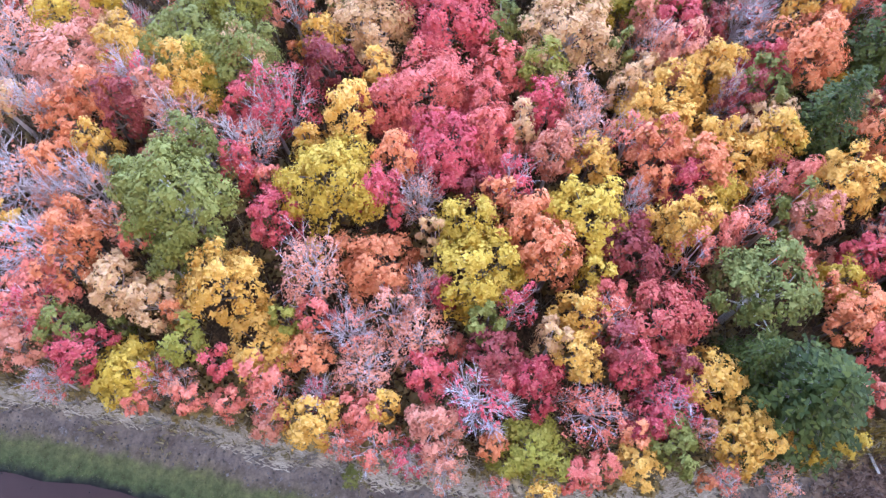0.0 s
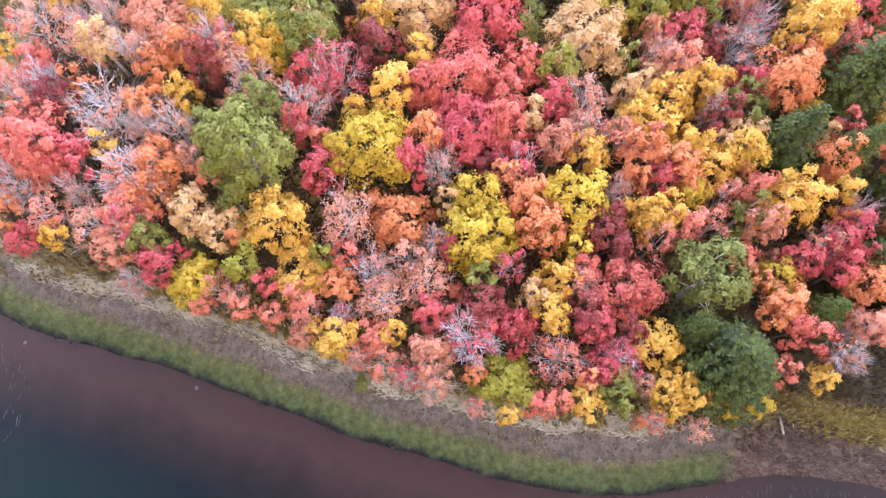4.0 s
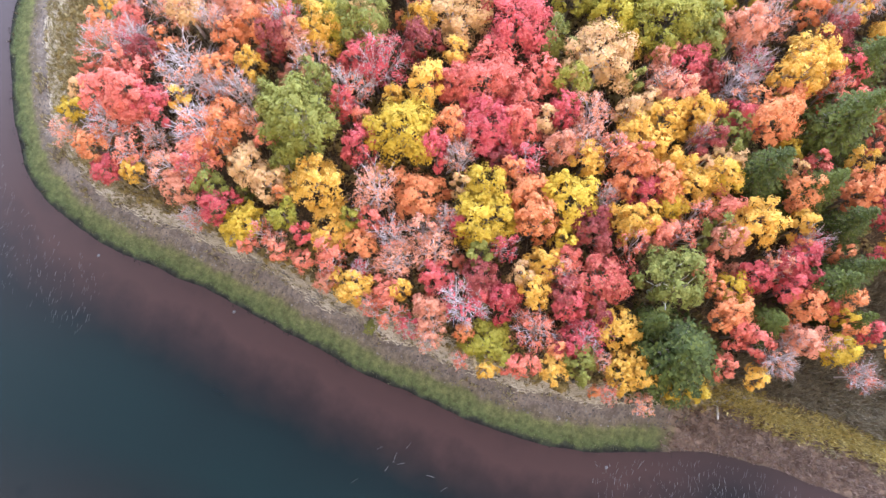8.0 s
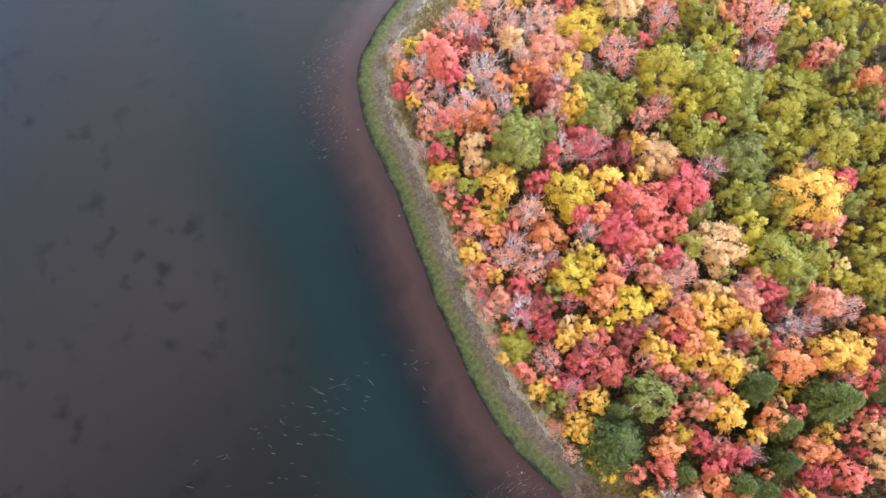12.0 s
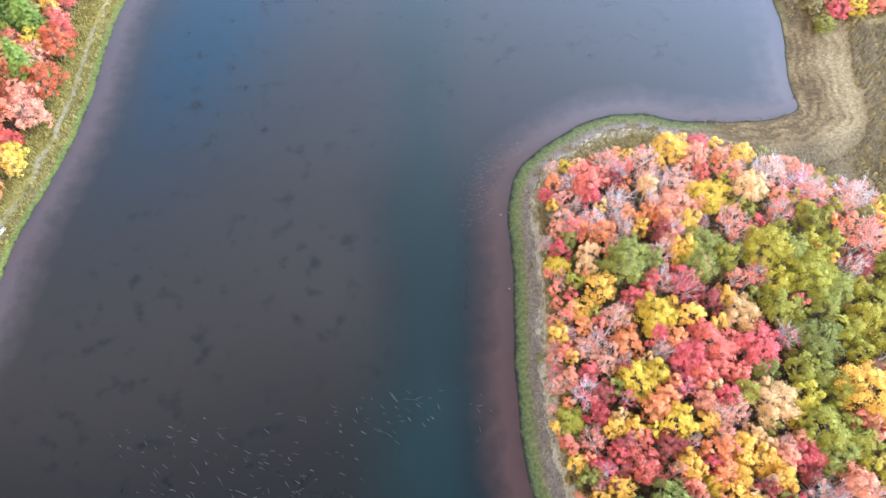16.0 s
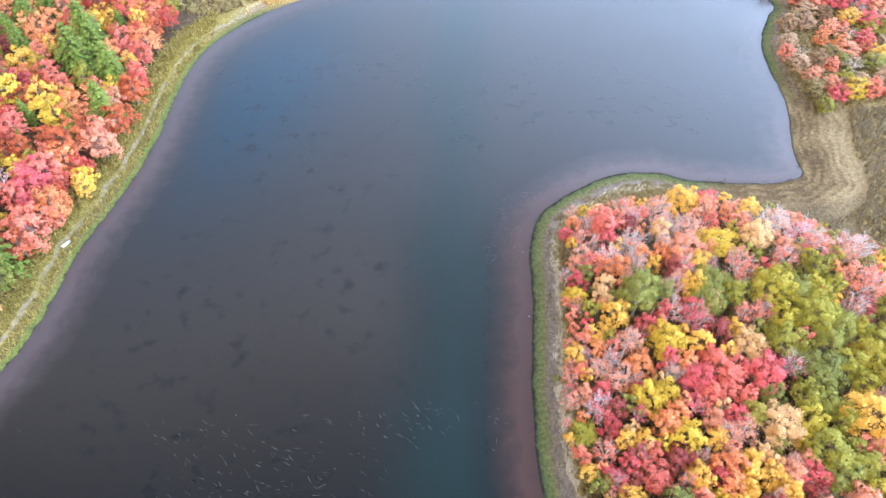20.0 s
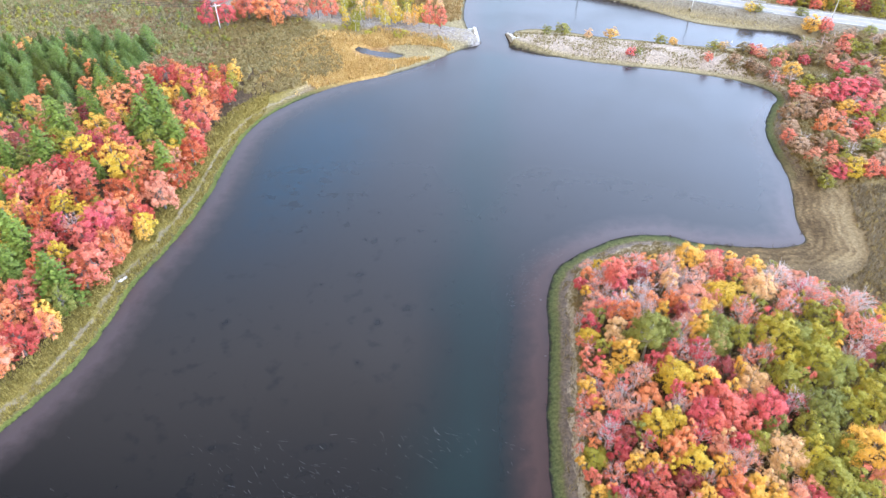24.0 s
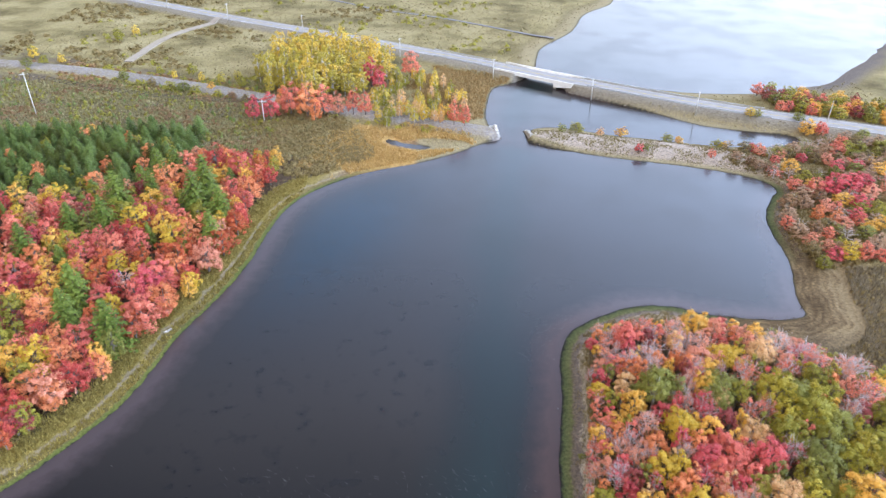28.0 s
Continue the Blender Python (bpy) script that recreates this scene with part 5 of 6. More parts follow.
for x, y, r, leaf in ((-143, 300, 2.6, "green"), (-118, 288, 3.0, "olive"), (-112, 286, 3.2, "green"), (-106, 284, 2.6, "olive"), (-128, 293, 2.2, "heath"), (-100, 287, 1.8, "gold"), (-95, 279, 2.0, "olive"), (-88, 276, 2.2, "russet"), (-82, 274, 1.8, "heath"), (-196, 318, 2.8, "green"), (-190, 322, 2.4, "olive"), (-78, 271, 2.2, "maroon")):
    plant("bushy_alder", "far", leaf, x, y, r, "rounded dull green alder bush beside the railway bed", "shrub", "railway bushes", None, 0.55)


# scrub wood along the far right shore and the road
def scrub(rng, x, y, r):
    leaf = rng.choice(["scrub", "heath", "olive", "salmon", "green", "coral", "olive", "scrub", "magenta", "russet", "scrub", "gold", "heath"])
    if rng.random() < 0.2:
        plant("bare_shrub", "west_bare", leaf, x, y, r, "bare grey-pink shrub with few leaves", "shrub", "shore scrub", PALE_BARK, 0.55)
    else:
        plant("maple_shrub", "far", leaf, x, y, r, "low bushy autumn-coloured maple shrub", "shrub", "shore scrub", None, 0.6)


def in_scrub(X, Y):
    s = shore_distance(X, Y)
    rd, _ = line_distance(X, Y, ROAD_L)
    kd, _ = line_distance(X, Y, CAUSE_L)
    a = (X > 101) & (Y > 150 + 0.1 * (X - 101)) & (s > 4.5) & (Y < 236) & (rd > 9)
    return a & ((kd > 3) | (X > 132))


for x, y, r, leaf in ((110.1, 154.3, 2.6, "yellow"), (114.5, 154, 2.2, "coral"), (103, 161, 2.2, "salmon"), (106, 158, 1.9, "salmon"), (118, 192, 3.2, "coral"), (124, 193, 3.9, "magenta"), (130, 194, 4.0, "magenta"), (136, 196, 3.6, "crimson"), (112, 176, 1.9, "orange"), (116, 174, 1.9, "orange"), (122, 172, 1.8, "coral"), (127, 170, 1.8, "gold"), (133, 170, 1.8, "scarlet"), (140, 222, 3.0, "coral"), (146, 226, 2.6, "olive")):
    PLACED.append((x, y, r))
    plant("maple_tree", "far", leaf, x, y, r, "%s autumn tree on the cove's shore" % leaf, "tree", "cove trees", None, 0.75)
fill(1500, 1.8, 3.1, (101, 148, 185, 238), in_scrub, 0.70, 41, scrub)


def in_roadside(X, Y):
    s = shore_distance(X, Y)
    rd, _ = line_distance(X, Y, ROAD_L)
    return (s > 3.5) & (rd > 9.5) & (rd < 34) & (X > 138) & (Y > 240)


def roadside(rng, x, y, r):
    leaf = rng.choice(["scarlet", "coral", "olive", "olive", "gold", "maroon", "green"])
    plant("maple_tree", "far", leaf, x, y, r, "mixed autumn tree behind the road", "tree", "roadside trees", None, 0.8)


fill(700, 2.2, 3.4, (138, 240, 215, 300), in_roadside, 0.62, 42, roadside)
for x, y, r, leaf in ((52, 245.5, 1.6, "olive"), (46, 243.5, 1.2, "green"), (68.6, 242, 1.6, "gold"), (84, 235.5, 1.4, "olive"), (71, 224.8, 1.1, "crimson"), (73.5, 225, 1.0, "green"), (101, 231, 1.5, "olive"), (104, 230.5, 1.3, "gold"), (112, 227, 1.4, "gold"), (117.4, 220, 2.0, "olive"), (121, 224, 1.8, "olive"), (88, 234, 1.0, "gold"), (122.5, 256, 1.5, "yellow"), (125, 255, 1.2, "olive"), (139.5, 251, 1.6, "green"), (95, 219, 1.0, "coral"), (115, 214, 1.1, "scarlet"), (60, 240, 1.0, "cream")):
    PLACED.append((x, y, r))
    plant("shrub", "far", leaf, x, y, r * 1.6, "%s shrub on the stony causeway" % ("bushy yellow-green" if leaf == "olive" else "small " + leaf), "shrub", "causeway shrubs", None, 0.5)
plant("shrub", "small", "green", 26.3, 85.7, 0.7, "dark green round shrub on the gravel bank", "shrub", "", None, 0.25)


# ---------------------------------------------------------------- ground plants and stones, past counting
def bushes(name, leaf, label, spots, size, cards, high=1.0):
    """Small bushes past counting, each a clump of leaf sprays."""
    X, Y, Z_, rng = spots
    k = len(X)
    r = size * rng.uniform(0.5, 1.3, k)
    q = unit(rng, k * cards).reshape(k, cards, 3)
    q[..., 2] = np.abs(q[..., 2])
    taper = 1 - 0.6 * q[..., 2:3] * (high > 1.2)
    c = np.stack([X, Y, Z_], -1)[:, None] + q * r[:, None, None] * rng.uniform(0.4, 1.0, (k, cards, 1)) * np.concatenate([taper, taper, np.full_like(taper, high)], -1)
    V, F = leaf_cards(rng, c.reshape(-1, 3), (q + np.array([0, 0, 0.4])).reshape(-1, 3), np.repeat(r * 0.55, cards) * rng.uniform(0.7, 1.2, k * cards))
    return tagged(put(name, mesh_of(name, V, F), LEAF[leaf]), label, "shrubs", kind="stuff")


def scatter(count, box_, seed, allowed):
    rng = np.random.default_rng(seed)
    X, Y = rng.uniform(box_[0], box_[2], count), rng.uniform(box_[1], box_[3], count)
    z, s, rd, ad, kd, cd = terrain(X, Y)
    ok = allowed(X, Y, s, rd, ad, kd, cd, rng) & (line_distance(X, Y, TRACK_L)[0] > 3.5)
    return X[ok], Y[ok], z[ok], rng


def tufts(name, mat, label, spots, high, wide, blades=4, category="grass"):
    X, Y, Z_, rng = spots
    k = len(X)
    v, f = [], []
    for b in range(blades):
        a = rng.uniform(0, 6.283, k)
        h = high * rng.uniform(0.5, 1.25, k)
        tilt = rng.uniform(0.1, 0.75, k) * h
        w = wide * rng.uniform(0.6, 1.3, k)
        ox, oy = rng.normal(size=(2, k)) * wide * 0.8
        dx, dy = np.cos(a), np.sin(a)
        foot = np.stack([X + ox, Y + oy, Z_ - 0.02], -1)
        side = np.stack([-dy * w / 2, dx * w / 2, 0 * w], -1)
        tip = foot + np.stack([dx * tilt, dy * tilt, h], -1)
        v.append(np.stack([foot - side, foot + side, tip + side * 0.3, tip - side * 0.3], 1))
    V = np.concatenate(v).reshape(-1, 3)
    me = mesh_of(name, V, np.arange(len(V)).reshape(-1, 4))
    return tagged(put(name, me, mat), label, category, kind="stuff")


STRAW = island_material("straw_grass", (0.16, 0.13, 0.06), (0.30, 0.25, 0.13), (0.42, 0.36, 0.22))
GREEN_GRASS = island_material("green_shore_grass", (0.06, 0.06, 0.028), (0.10, 0.10, 0.046), (0.17, 0.155, 0.085))
BANK_GRASS = island_material("yellow_green_grass", (0.15, 0.115, 0.03), (0.28, 0.215, 0.055), (0.41, 0.325, 0.11))
MARSH_GRASS = island_material("golden_marsh_grass", (0.34, 0.20, 0.06), (0.52, 0.335, 0.12), (0.64, 0.46, 0.21))
RUSSET_GRASS = island_material("russet_marsh_grass", (0.20, 0.125, 0.05), (0.34, 0.225, 0.095), (0.42, 0.31, 0.15))
BRUSH = island_material("brown_grey_brush", (0.12, 0.095, 0.06), (0.22, 0.18, 0.12), (0.34, 0.29, 0.21))
STONES = island_material("pebbles", (0.05, 0.043, 0.04), (0.10, 0.086, 0.078), (0.24, 0.215, 0.20), 0.8)
RUBBLE = island_material("rubble", (0.13, 0.108, 0.080), (0.20, 0.170, 0.130), (0.29, 0.25, 0.20), 0.85)
REED_BROWN = island_material("dead_reed", (0.05, 0.038, 0.024), (0.09, 0.066, 0.04), (0.14, 0.105, 0.065))
WEED = island_material("water_weed", (0.006, 0.008, 0.008), (0.012, 0.014, 0.012), (0.022, 0.022, 0.018))


tufts("shore_grass", GREEN_GRASS, "short green grass along the water's edge", scatter(30000, (18, 38, 64, 136), 51, lambda X, Y, s, rd, ad, kd, cd, g: (s > 0.25) & (s < 2.6) & (g.uniform(size=len(X)) < 0.8)), 0.09, 0.10, 3)
tufts("dry_grass", STRAW, "pale dry grass at the foot of the trees", scatter(80000, (22, 34, 66, 136), 52, lambda X, Y, s, rd, ad, kd, cd, g: (s > 4.2 - 1.3 * (wave(X, Y, 0.8, 0.3) > 0.35)) & (s < 9.5) & (g.uniform(size=len(X)) < np.where((Y < 56) | (Y > 112), 0.85, 0.30))), 0.42, 0.10, 4)
GOLD_GRASS = island_material("golden_grass", (0.28, 0.205, 0.06), (0.46, 0.36, 0.12), (0.62, 0.52, 0.25))
tufts("yellow_grass", GOLD_GRASS, "golden grass between reeds and brush", scatter(60000, (24, 24, 60, 58), 67, lambda X, Y, s, rd, ad, kd, cd, g: (np.abs(s - 5.0 - 0.5 * wave(X, Y, 0.3, 0.7)) < 0.3 + 1.5 * g.uniform(size=len(X)) ** 2) & (g.uniform(size=len(X)) < np.where(Y < 50, 1.0, 0.55))), 0.55, 0.13, 4)
REED = island_material("brown_reeds", (0.14, 0.092, 0.072), (0.23, 0.155, 0.125), (0.36, 0.265, 0.215))
tufts("reed_stubble", REED, "russet-brown reed stubble on the mud", scatter(34000, (22, 24, 56, 58), 68, lambda X, Y, s, rd, ad, kd, cd, g: (s > 0.1) & (s < 4.2) & (Y < 54 + 3 * g.uniform(size=len(X)))), 0.35, 0.07, 4)
tufts("corner_scrub", BRUSH, "grey-brown leafless scrub behind the golden grass", scatter(26000, (30, 24, 66, 52), 69, lambda X, Y, s, rd, ad, kd, cd, g: (s > 6.3) & ~OPEN_CLEAR(X, Y)), 0.9, 0.10, 5, "brush")
tufts("bank_grass", BANK_GRASS, "yellow-green rough grass on the bank", scatter(60000, (-95, 70, -44, 214), 53, lambda X, Y, s, rd, ad, kd, cd, g: (s > 1.3) & (s < 10.5) & ((s < 3.4) | (s > 4.3))), 0.5, 0.2, 3)
tufts("marsh_grass", MARSH_GRASS, "golden marsh grass beside the pond", scatter(26000, (-58, 198, 22, 252), 54, lambda X, Y, s, rd, ad, kd, cd, g: (s > 2.0) & (ad > 4) & (np.hypot((X + 16) / 32, (Y - 226) / 23) + 0.25 * wave(X, Y, 0.3) + 0.3 * g.uniform(size=len(X)) < 1.1) & (np.hypot((X + 5) / 16, (Y - 232) / 5.0) > 1)), 0.7, 0.3, 3)
tufts("marsh_scrub", RUSSET_GRASS, "russet marsh grass by the upper pond", scatter(16000, (-22, 255, 34, 330), 58, lambda X, Y, s, rd, ad, kd, cd, g: (s > 1.2) & (ad > 6) & (rd > 9) & (np.hypot((X - 10) / 24, (Y - 290) / 34) + 0.2 * wave(X, Y, 0.3) + 0.3 * g.uniform(size=len(X)) < 1.1)), 0.8, 0.35, 3)
tufts("meadow_grass", STRAW, "pale meadow grass beyond the pond", scatter(24000, (-210, 230, 190, 470), 55, lambda X, Y, s, rd, ad, kd, cd, g: (s > 3) & (rd > 7) & (ad > 5) & (kd > 4) & (g.uniform(size=len(X)) < 0.5)), 0.5, 0.5, 3)
tufts("cove_grass", STRAW, "thin straw grass on the cove's rim", scatter(14000, (70, 100, 140, 215), 56, lambda X, Y, s, rd, ad, kd, cd, g: (s > 2.2) & (s < 30) & (Y > 146) & (np.hypot((X - 100) / 16, (Y - 138) / 18) > 1)), 0.4, 0.22, 3)
tufts("causeway_grass", STRAW, "dry grass tufts on the causeway", scatter(14000, (32, 198, 135, 254), 87, lambda X, Y, s, rd, ad, kd, cd, g: (s > 0.6) & (kd < 9) & (wave(X, Y, 0.35, 0.2) + g.uniform(size=len(X)) > 0.35)), 0.45, 0.3, 3)
tufts("brush", BRUSH, "low leafless brown brush", scatter(24000, (28, 96, 150, 150), 57, lambda X, Y, s, rd, ad, kd, cd, g: (s > 5.5) & ((in_point_wood(X, Y) & (Y > 108) & (X < 60)) | ((X > 80) & (s > 13) & (wave(X, Y, 0.25, 0.5) + 0.8 * g.uniform(size=len(X)) > 0.1)))), 1.1, 0.13, 5, "brush")
MOOR_GRASS = island_material("moor_grass", (0.15, 0.13, 0.06), (0.27, 0.235, 0.11), (0.38, 0.335, 0.18))
tufts("moor_brush", MOOR_GRASS, "dull brown heath on the moor", scatter(16000, (-200, 205, -40, 300), 59, lambda X, Y, s, rd, ad, kd, cd, g: (s > 8) & (ad > 6) & (Y > 208 + 0.2 * (X + 100))), 0.8, 0.35, 4, "heath")


on_moor = lambda X, Y, s, rd, ad, kd, cd, g: (s > 9) & (ad > 4.5) & (Y > 214 + 0.2 * (X + 100)) & (Y < 320)
bushes("moor_shrubs", "heath", "grey-green heath shrubs on the moor", scatter(2600, (-200, 205, -40, 305), 71, on_moor), 0.9, 16, 1.3)
bushes("moor_conifers", "spruce", "seedling conifers dotted over the moor", scatter(450, (-200, 212, -60, 300), 72, on_moor), 1.0, 18, 2.0)
bushes("moor_willows", "olive", "yellow-green willow bushes on the moor", scatter(1100, (-200, 212, -60, 305), 85, lambda X, Y, s, rd, ad, kd, cd, g: on_moor(X, Y, s, rd, ad, kd, cd, g) & (wave(X, Y, 0.10, 0.3) > -0.2)), 1.25, 20, 1.5)
bushes("moor_russets", "russet", "russet low shrubs on the moor", scatter(3000, (-180, 205, -40, 295), 73, lambda X, Y, s, rd, ad, kd, cd, g: on_moor(X, Y, s, rd, ad, kd, cd, g) & (wave(X, Y, 0.10, 0.3) + 0.4 * wave(X, Y, 0.33, 1.0) < -0.35)), 1.2, 16, 1.0)
bushes("rail_shrubs", "olive", "yellow-green shrubs along the railway bed", scatter(5000, (-200, 230, 10, 345), 74, lambda X, Y, s, rd, ad, kd, cd, g: (ad > 4.8) & (ad < 8) & (s > 2) & (g.uniform(size=len(X)) < 0.45)), 1.35, 18, 1.2)
bushes("meadow_shrubs", "olive", "low green shrubs in the far meadow", scatter(800, (-210, 300, 40, 470), 75, lambda X, Y, s, rd, ad, kd, cd, g: (s > 6) & (rd > 8) & (ad > 7) & (wave(X, Y, 0.06, 0.4) + 0.4 * wave(X, Y, 0.21, 1.4) > 0.25)), 1.9, 18, 0.9)
bushes("meadow_thickets", "heath", "dull brown thickets in the meadow", scatter(2000, (-230, 320, -20, 480), 81, lambda X, Y, s, rd, ad, kd, cd, g: (s > 6) & (rd > 9) & (ad > 8) & (wave(X, Y, 0.045, 1.1) + 0.5 * wave(X, Y, 0.17, 0.4) - 0.004 * (X + 120) > 0.45)), 2.3, 18, 0.6)
bushes("rail_thicket", "russet", "dusky brown thicket beside the railway bed", scatter(2600, (-200, 240, -60, 330), 82, lambda X, Y, s, rd, ad, kd, cd, g: (ad > 5) & (ad < 13) & (Y < 300 - 0.38 * (X + 107)) & (wave(X, Y, 0.15, 0.7) + 0.6 * g.uniform(size=len(X)) > 0.1)), 1.3, 16, 1.0)
bushes("scrub_floor", "heath", "olive-brown tangled scrub under the shore's trees", scatter(6000, (101, 148, 185, 238), 83, lambda X, Y, s, rd, ad, kd, cd, g: in_scrub(X, Y) & (g.uniform(size=len(X)) < 0.6)), 1.2, 14, 0.9)
bushes("marsh_brush", "heath", "grey-brown bushes at the marsh's edge", scatter(2400, (-66, 204, -24, 262), 84, lambda X, Y, s, rd, ad, kd, cd, g: (s > 8) & (ad > 5) & (X + 0.6 * (Y - 226) < -26 + 8 * g.uniform(size=len(X)))), 1.0, 16, 1.1)
bushes("grey_brush", "heath", "grey-brown thin brush west of the marsh", scatter(1900, (-84, 204, -26, 250), 91, lambda X, Y, s, rd, ad, kd, cd, g: (s > 6.5) & (ad > 5) & (X + 0.5 * (Y - 226) < -30 + 7 * g.uniform(size=len(X))) & (Y > 205 - 0.3 * (X + 50)) & (wave(X, Y, 0.16, 0.9) + g.uniform(size=len(X)) > 0.45)), 1.1, 16, 1.3)
bushes("bank_shrubs", "heath", "dull green undergrowth along the wood's edge", scatter(14000, (24, 36, 66, 130), 76, lambda X, Y, s, rd, ad, kd, cd, g: (s > 5.4) & (s < 9.0) & OPEN_CLEAR(X, Y) & (g.uniform(size=len(X)) < 0.5)), 0.55, 20, 0.9)
bushes("undergrowth", "heath", "dull green undergrowth on the wood's floor", scatter(3600, (26, 34, 100, 126), 79, lambda X, Y, s, rd, ad, kd, cd, g: in_point_wood(X, Y)), 0.75, 18, 1.1)
tufts("wood_brush", BRUSH, "thin grey saplings and dead twigs between the trees", scatter(5000, (26, 34, 90, 126), 80, lambda X, Y, s, rd, ad, kd, cd, g: in_point_wood(X, Y)), 2.6, 0.05, 4, "brush")
bushes("west_shrubs", "heath", "dark undergrowth below the bank's trees", scatter(9000, (-100, 74, -46, 214), 77, lambda X, Y, s, rd, ad, kd, cd, g: (s > 9.0) & (s < 12.5) & (g.uniform(size=len(X)) < 0.35)), 0.7, 12, 1.0)
bushes("cove_shrubs", "heath", "dull brown-green scrub behind the cove's mud", scatter(5000, (92, 96, 150, 150), 78, lambda X, Y, s, rd, ad, kd, cd, g: (s > 13) & (g.uniform(size=len(X)) < 0.5)), 0.7, 12, 0.9)


def stones(name, mat, label, spots, size, category="stones"):
    X, Y, Z_, rng = spots
    k = len(X)
    r = size * rng.uniform(0.4, 1.3, k) ** 1.5
    base = np.array([(1, 0, 0), (0, 1, 0), (-1, 0, 0), (0, -1, 0), (0.1, 0.1, 0.62), (0, 0, -0.5)])
    tri = np.array([(0, 1, 4), (1, 2, 4), (2, 3, 4), (3, 0, 4), (1, 0, 5), (2, 1, 5), (3, 2, 5), (0, 3, 5)])
    a = rng.uniform(0, 6.28, k)
    jit = base[None] * (1 + rng.uniform(-0.3, 0.3, (k, 6, 1)))
    c, s_ = np.cos(a)[:, None], np.sin(a)[:, None]
    rot = np.stack([jit[..., 0] * c - jit[..., 1] * s_, jit[..., 0] * s_ + jit[..., 1] * c, jit[..., 2]], -1)
    V = rot * r[:, None, None] + np.stack([X, Y, Z_], -1)[:, None]
    F = (tri[None] + 6 * np.arange(k)[:, None, None]).reshape(-1, 3)
    return tagged(put(name, mesh_of(name, V.reshape(-1, 3), F), mat), label, category, kind="stuff")


stones("gravel", STONES, "grey-brown pebbles of the gravel bank", scatter(45000, (20, 40, 60, 134), 61, lambda X, Y, s, rd, ad, kd, cd, g: (s > 2.3) & (s < 5.2) & (g.uniform(size=len(X)) < 0.9)), 0.085)
stones("rubble", RUBBLE, "pale rubble on the causeway's flanks", scatter(2200, (30, 200, 140, 256), 62, lambda X, Y, s, rd, ad, kd, cd, g: (s > -0.2) & (kd > 2.0) & (kd < 7)), 0.26)
stones("riprap", RUBBLE, "grey riprap on the road's slope", scatter(8000, (40, 235, 175, 312), 63, lambda X, Y, s, rd, ad, kd, cd, g: (s > -0.2) & (rd > 5.5) & (rd < 12)), 0.34)
STREAK_TONES = island_material("floating_straw", (0.05, 0.05, 0.05), (0.10, 0.098, 0.096), (0.19, 0.185, 0.18), 0.7)


def streaks(name, label, spots, mat, turn=radians(-38), spread=0.35, size=1.0, follow=False, wide=1.0):
    """Thin flat streaks on the water or bank, turned one way or along the shore."""
    X, Y, Z_, rng = spots
    k = len(X)
    if follow:
        turn = np.arctan2(shore_distance(X, Y + 0.5) - shore_distance(X, Y - 0.5), shore_distance(X + 0.5, Y) - shore_distance(X - 0.5, Y)) + math.pi / 2
    a = turn + rng.normal(size=k) * spread
    ln, w = rng.uniform(0.2, 0.55, k) * size, rng.uniform(0.008, 0.017, k) * min(1.0, size + 0.25) * wide
    d, q = np.stack([np.cos(a), np.sin(a), 0 * a], -1), np.stack([-np.sin(a), np.cos(a), 0 * a], -1)
    c = np.stack([X, Y, np.maximum(Z_ + 0.045, 0.012)], -1)
    V = np.stack([c - d * ln[:, None] - q * w[:, None], c + d * ln[:, None] - q * w[:, None], c + d * ln[:, None] + q * w[:, None], c - d * ln[:, None] + q * w[:, None]], 1).reshape(-1, 3)
    tagged(put(name, mesh_of(name, V, np.arange(len(V)).reshape(-1, 4)), mat), label, "straw", kind="stuff")


streaks("floating_straw", "thin pale streaks on the water", scatter(1500, (-60, 30, 24, 84), 66, lambda X, Y, s, rd, ad, kd, cd, g: (s < -4) & (wave(X, Y, 0.12, 0.9) + 0.7 * g.uniform(size=len(X)) > 0.25)), STREAK_TONES)
LITTER_STRAW = island_material("bleached_straw", (0.26, 0.22, 0.16), (0.42, 0.36, 0.27), (0.58, 0.51, 0.41), 0.9)
def wrack(X, Y, s, g):
    """Litter lies in two wandering lines along the bank, thick and thin by turns."""
    line = np.minimum(np.abs(s - 4.7 - 0.35 * wave(X, Y, 0.35, 0.2)), 1.3 * np.abs(s - 5.7 - 0.5 * wave(X, Y, 0.28, 1.2)))
    return (line < 0.75 * g.uniform(size=len(X)) ** 1.5 + 0.30 * wave(X, Y, 0.5, 0.8)) & (s > 2.6) & (s < 8)


streaks("shore_litter", "bleached reeds and twigs stranded in lines on the gravel", scatter(300000, (20, 48, 64, 134), 86, lambda X, Y, s, rd, ad, kd, cd, g: wrack(X, Y, s, g)), LITTER_STRAW, 0.0, 0.45, 0.6, True, 2.6)
streaks("drift_straw", "thin pale streaks on the water off the muddy corner", scatter(3200, (4, 30, 25, 62), 88, lambda X, Y, s, rd, ad, kd, cd, g: (s < -0.8) & (s > -9) & (wave(X, Y, 0.3, 0.5) + g.uniform(size=len(X)) > 0.2)), STREAK_TONES, radians(8), 0.18, 0.5)
streaks("tip_straw", "thin pale streaks on the water off the point's tip", scatter(700, (14, 112, 32, 130), 89, lambda X, Y, s, rd, ad, kd, cd, g: (s < -2) & (s > -9)), STREAK_TONES, radians(8), 0.18, 0.5)
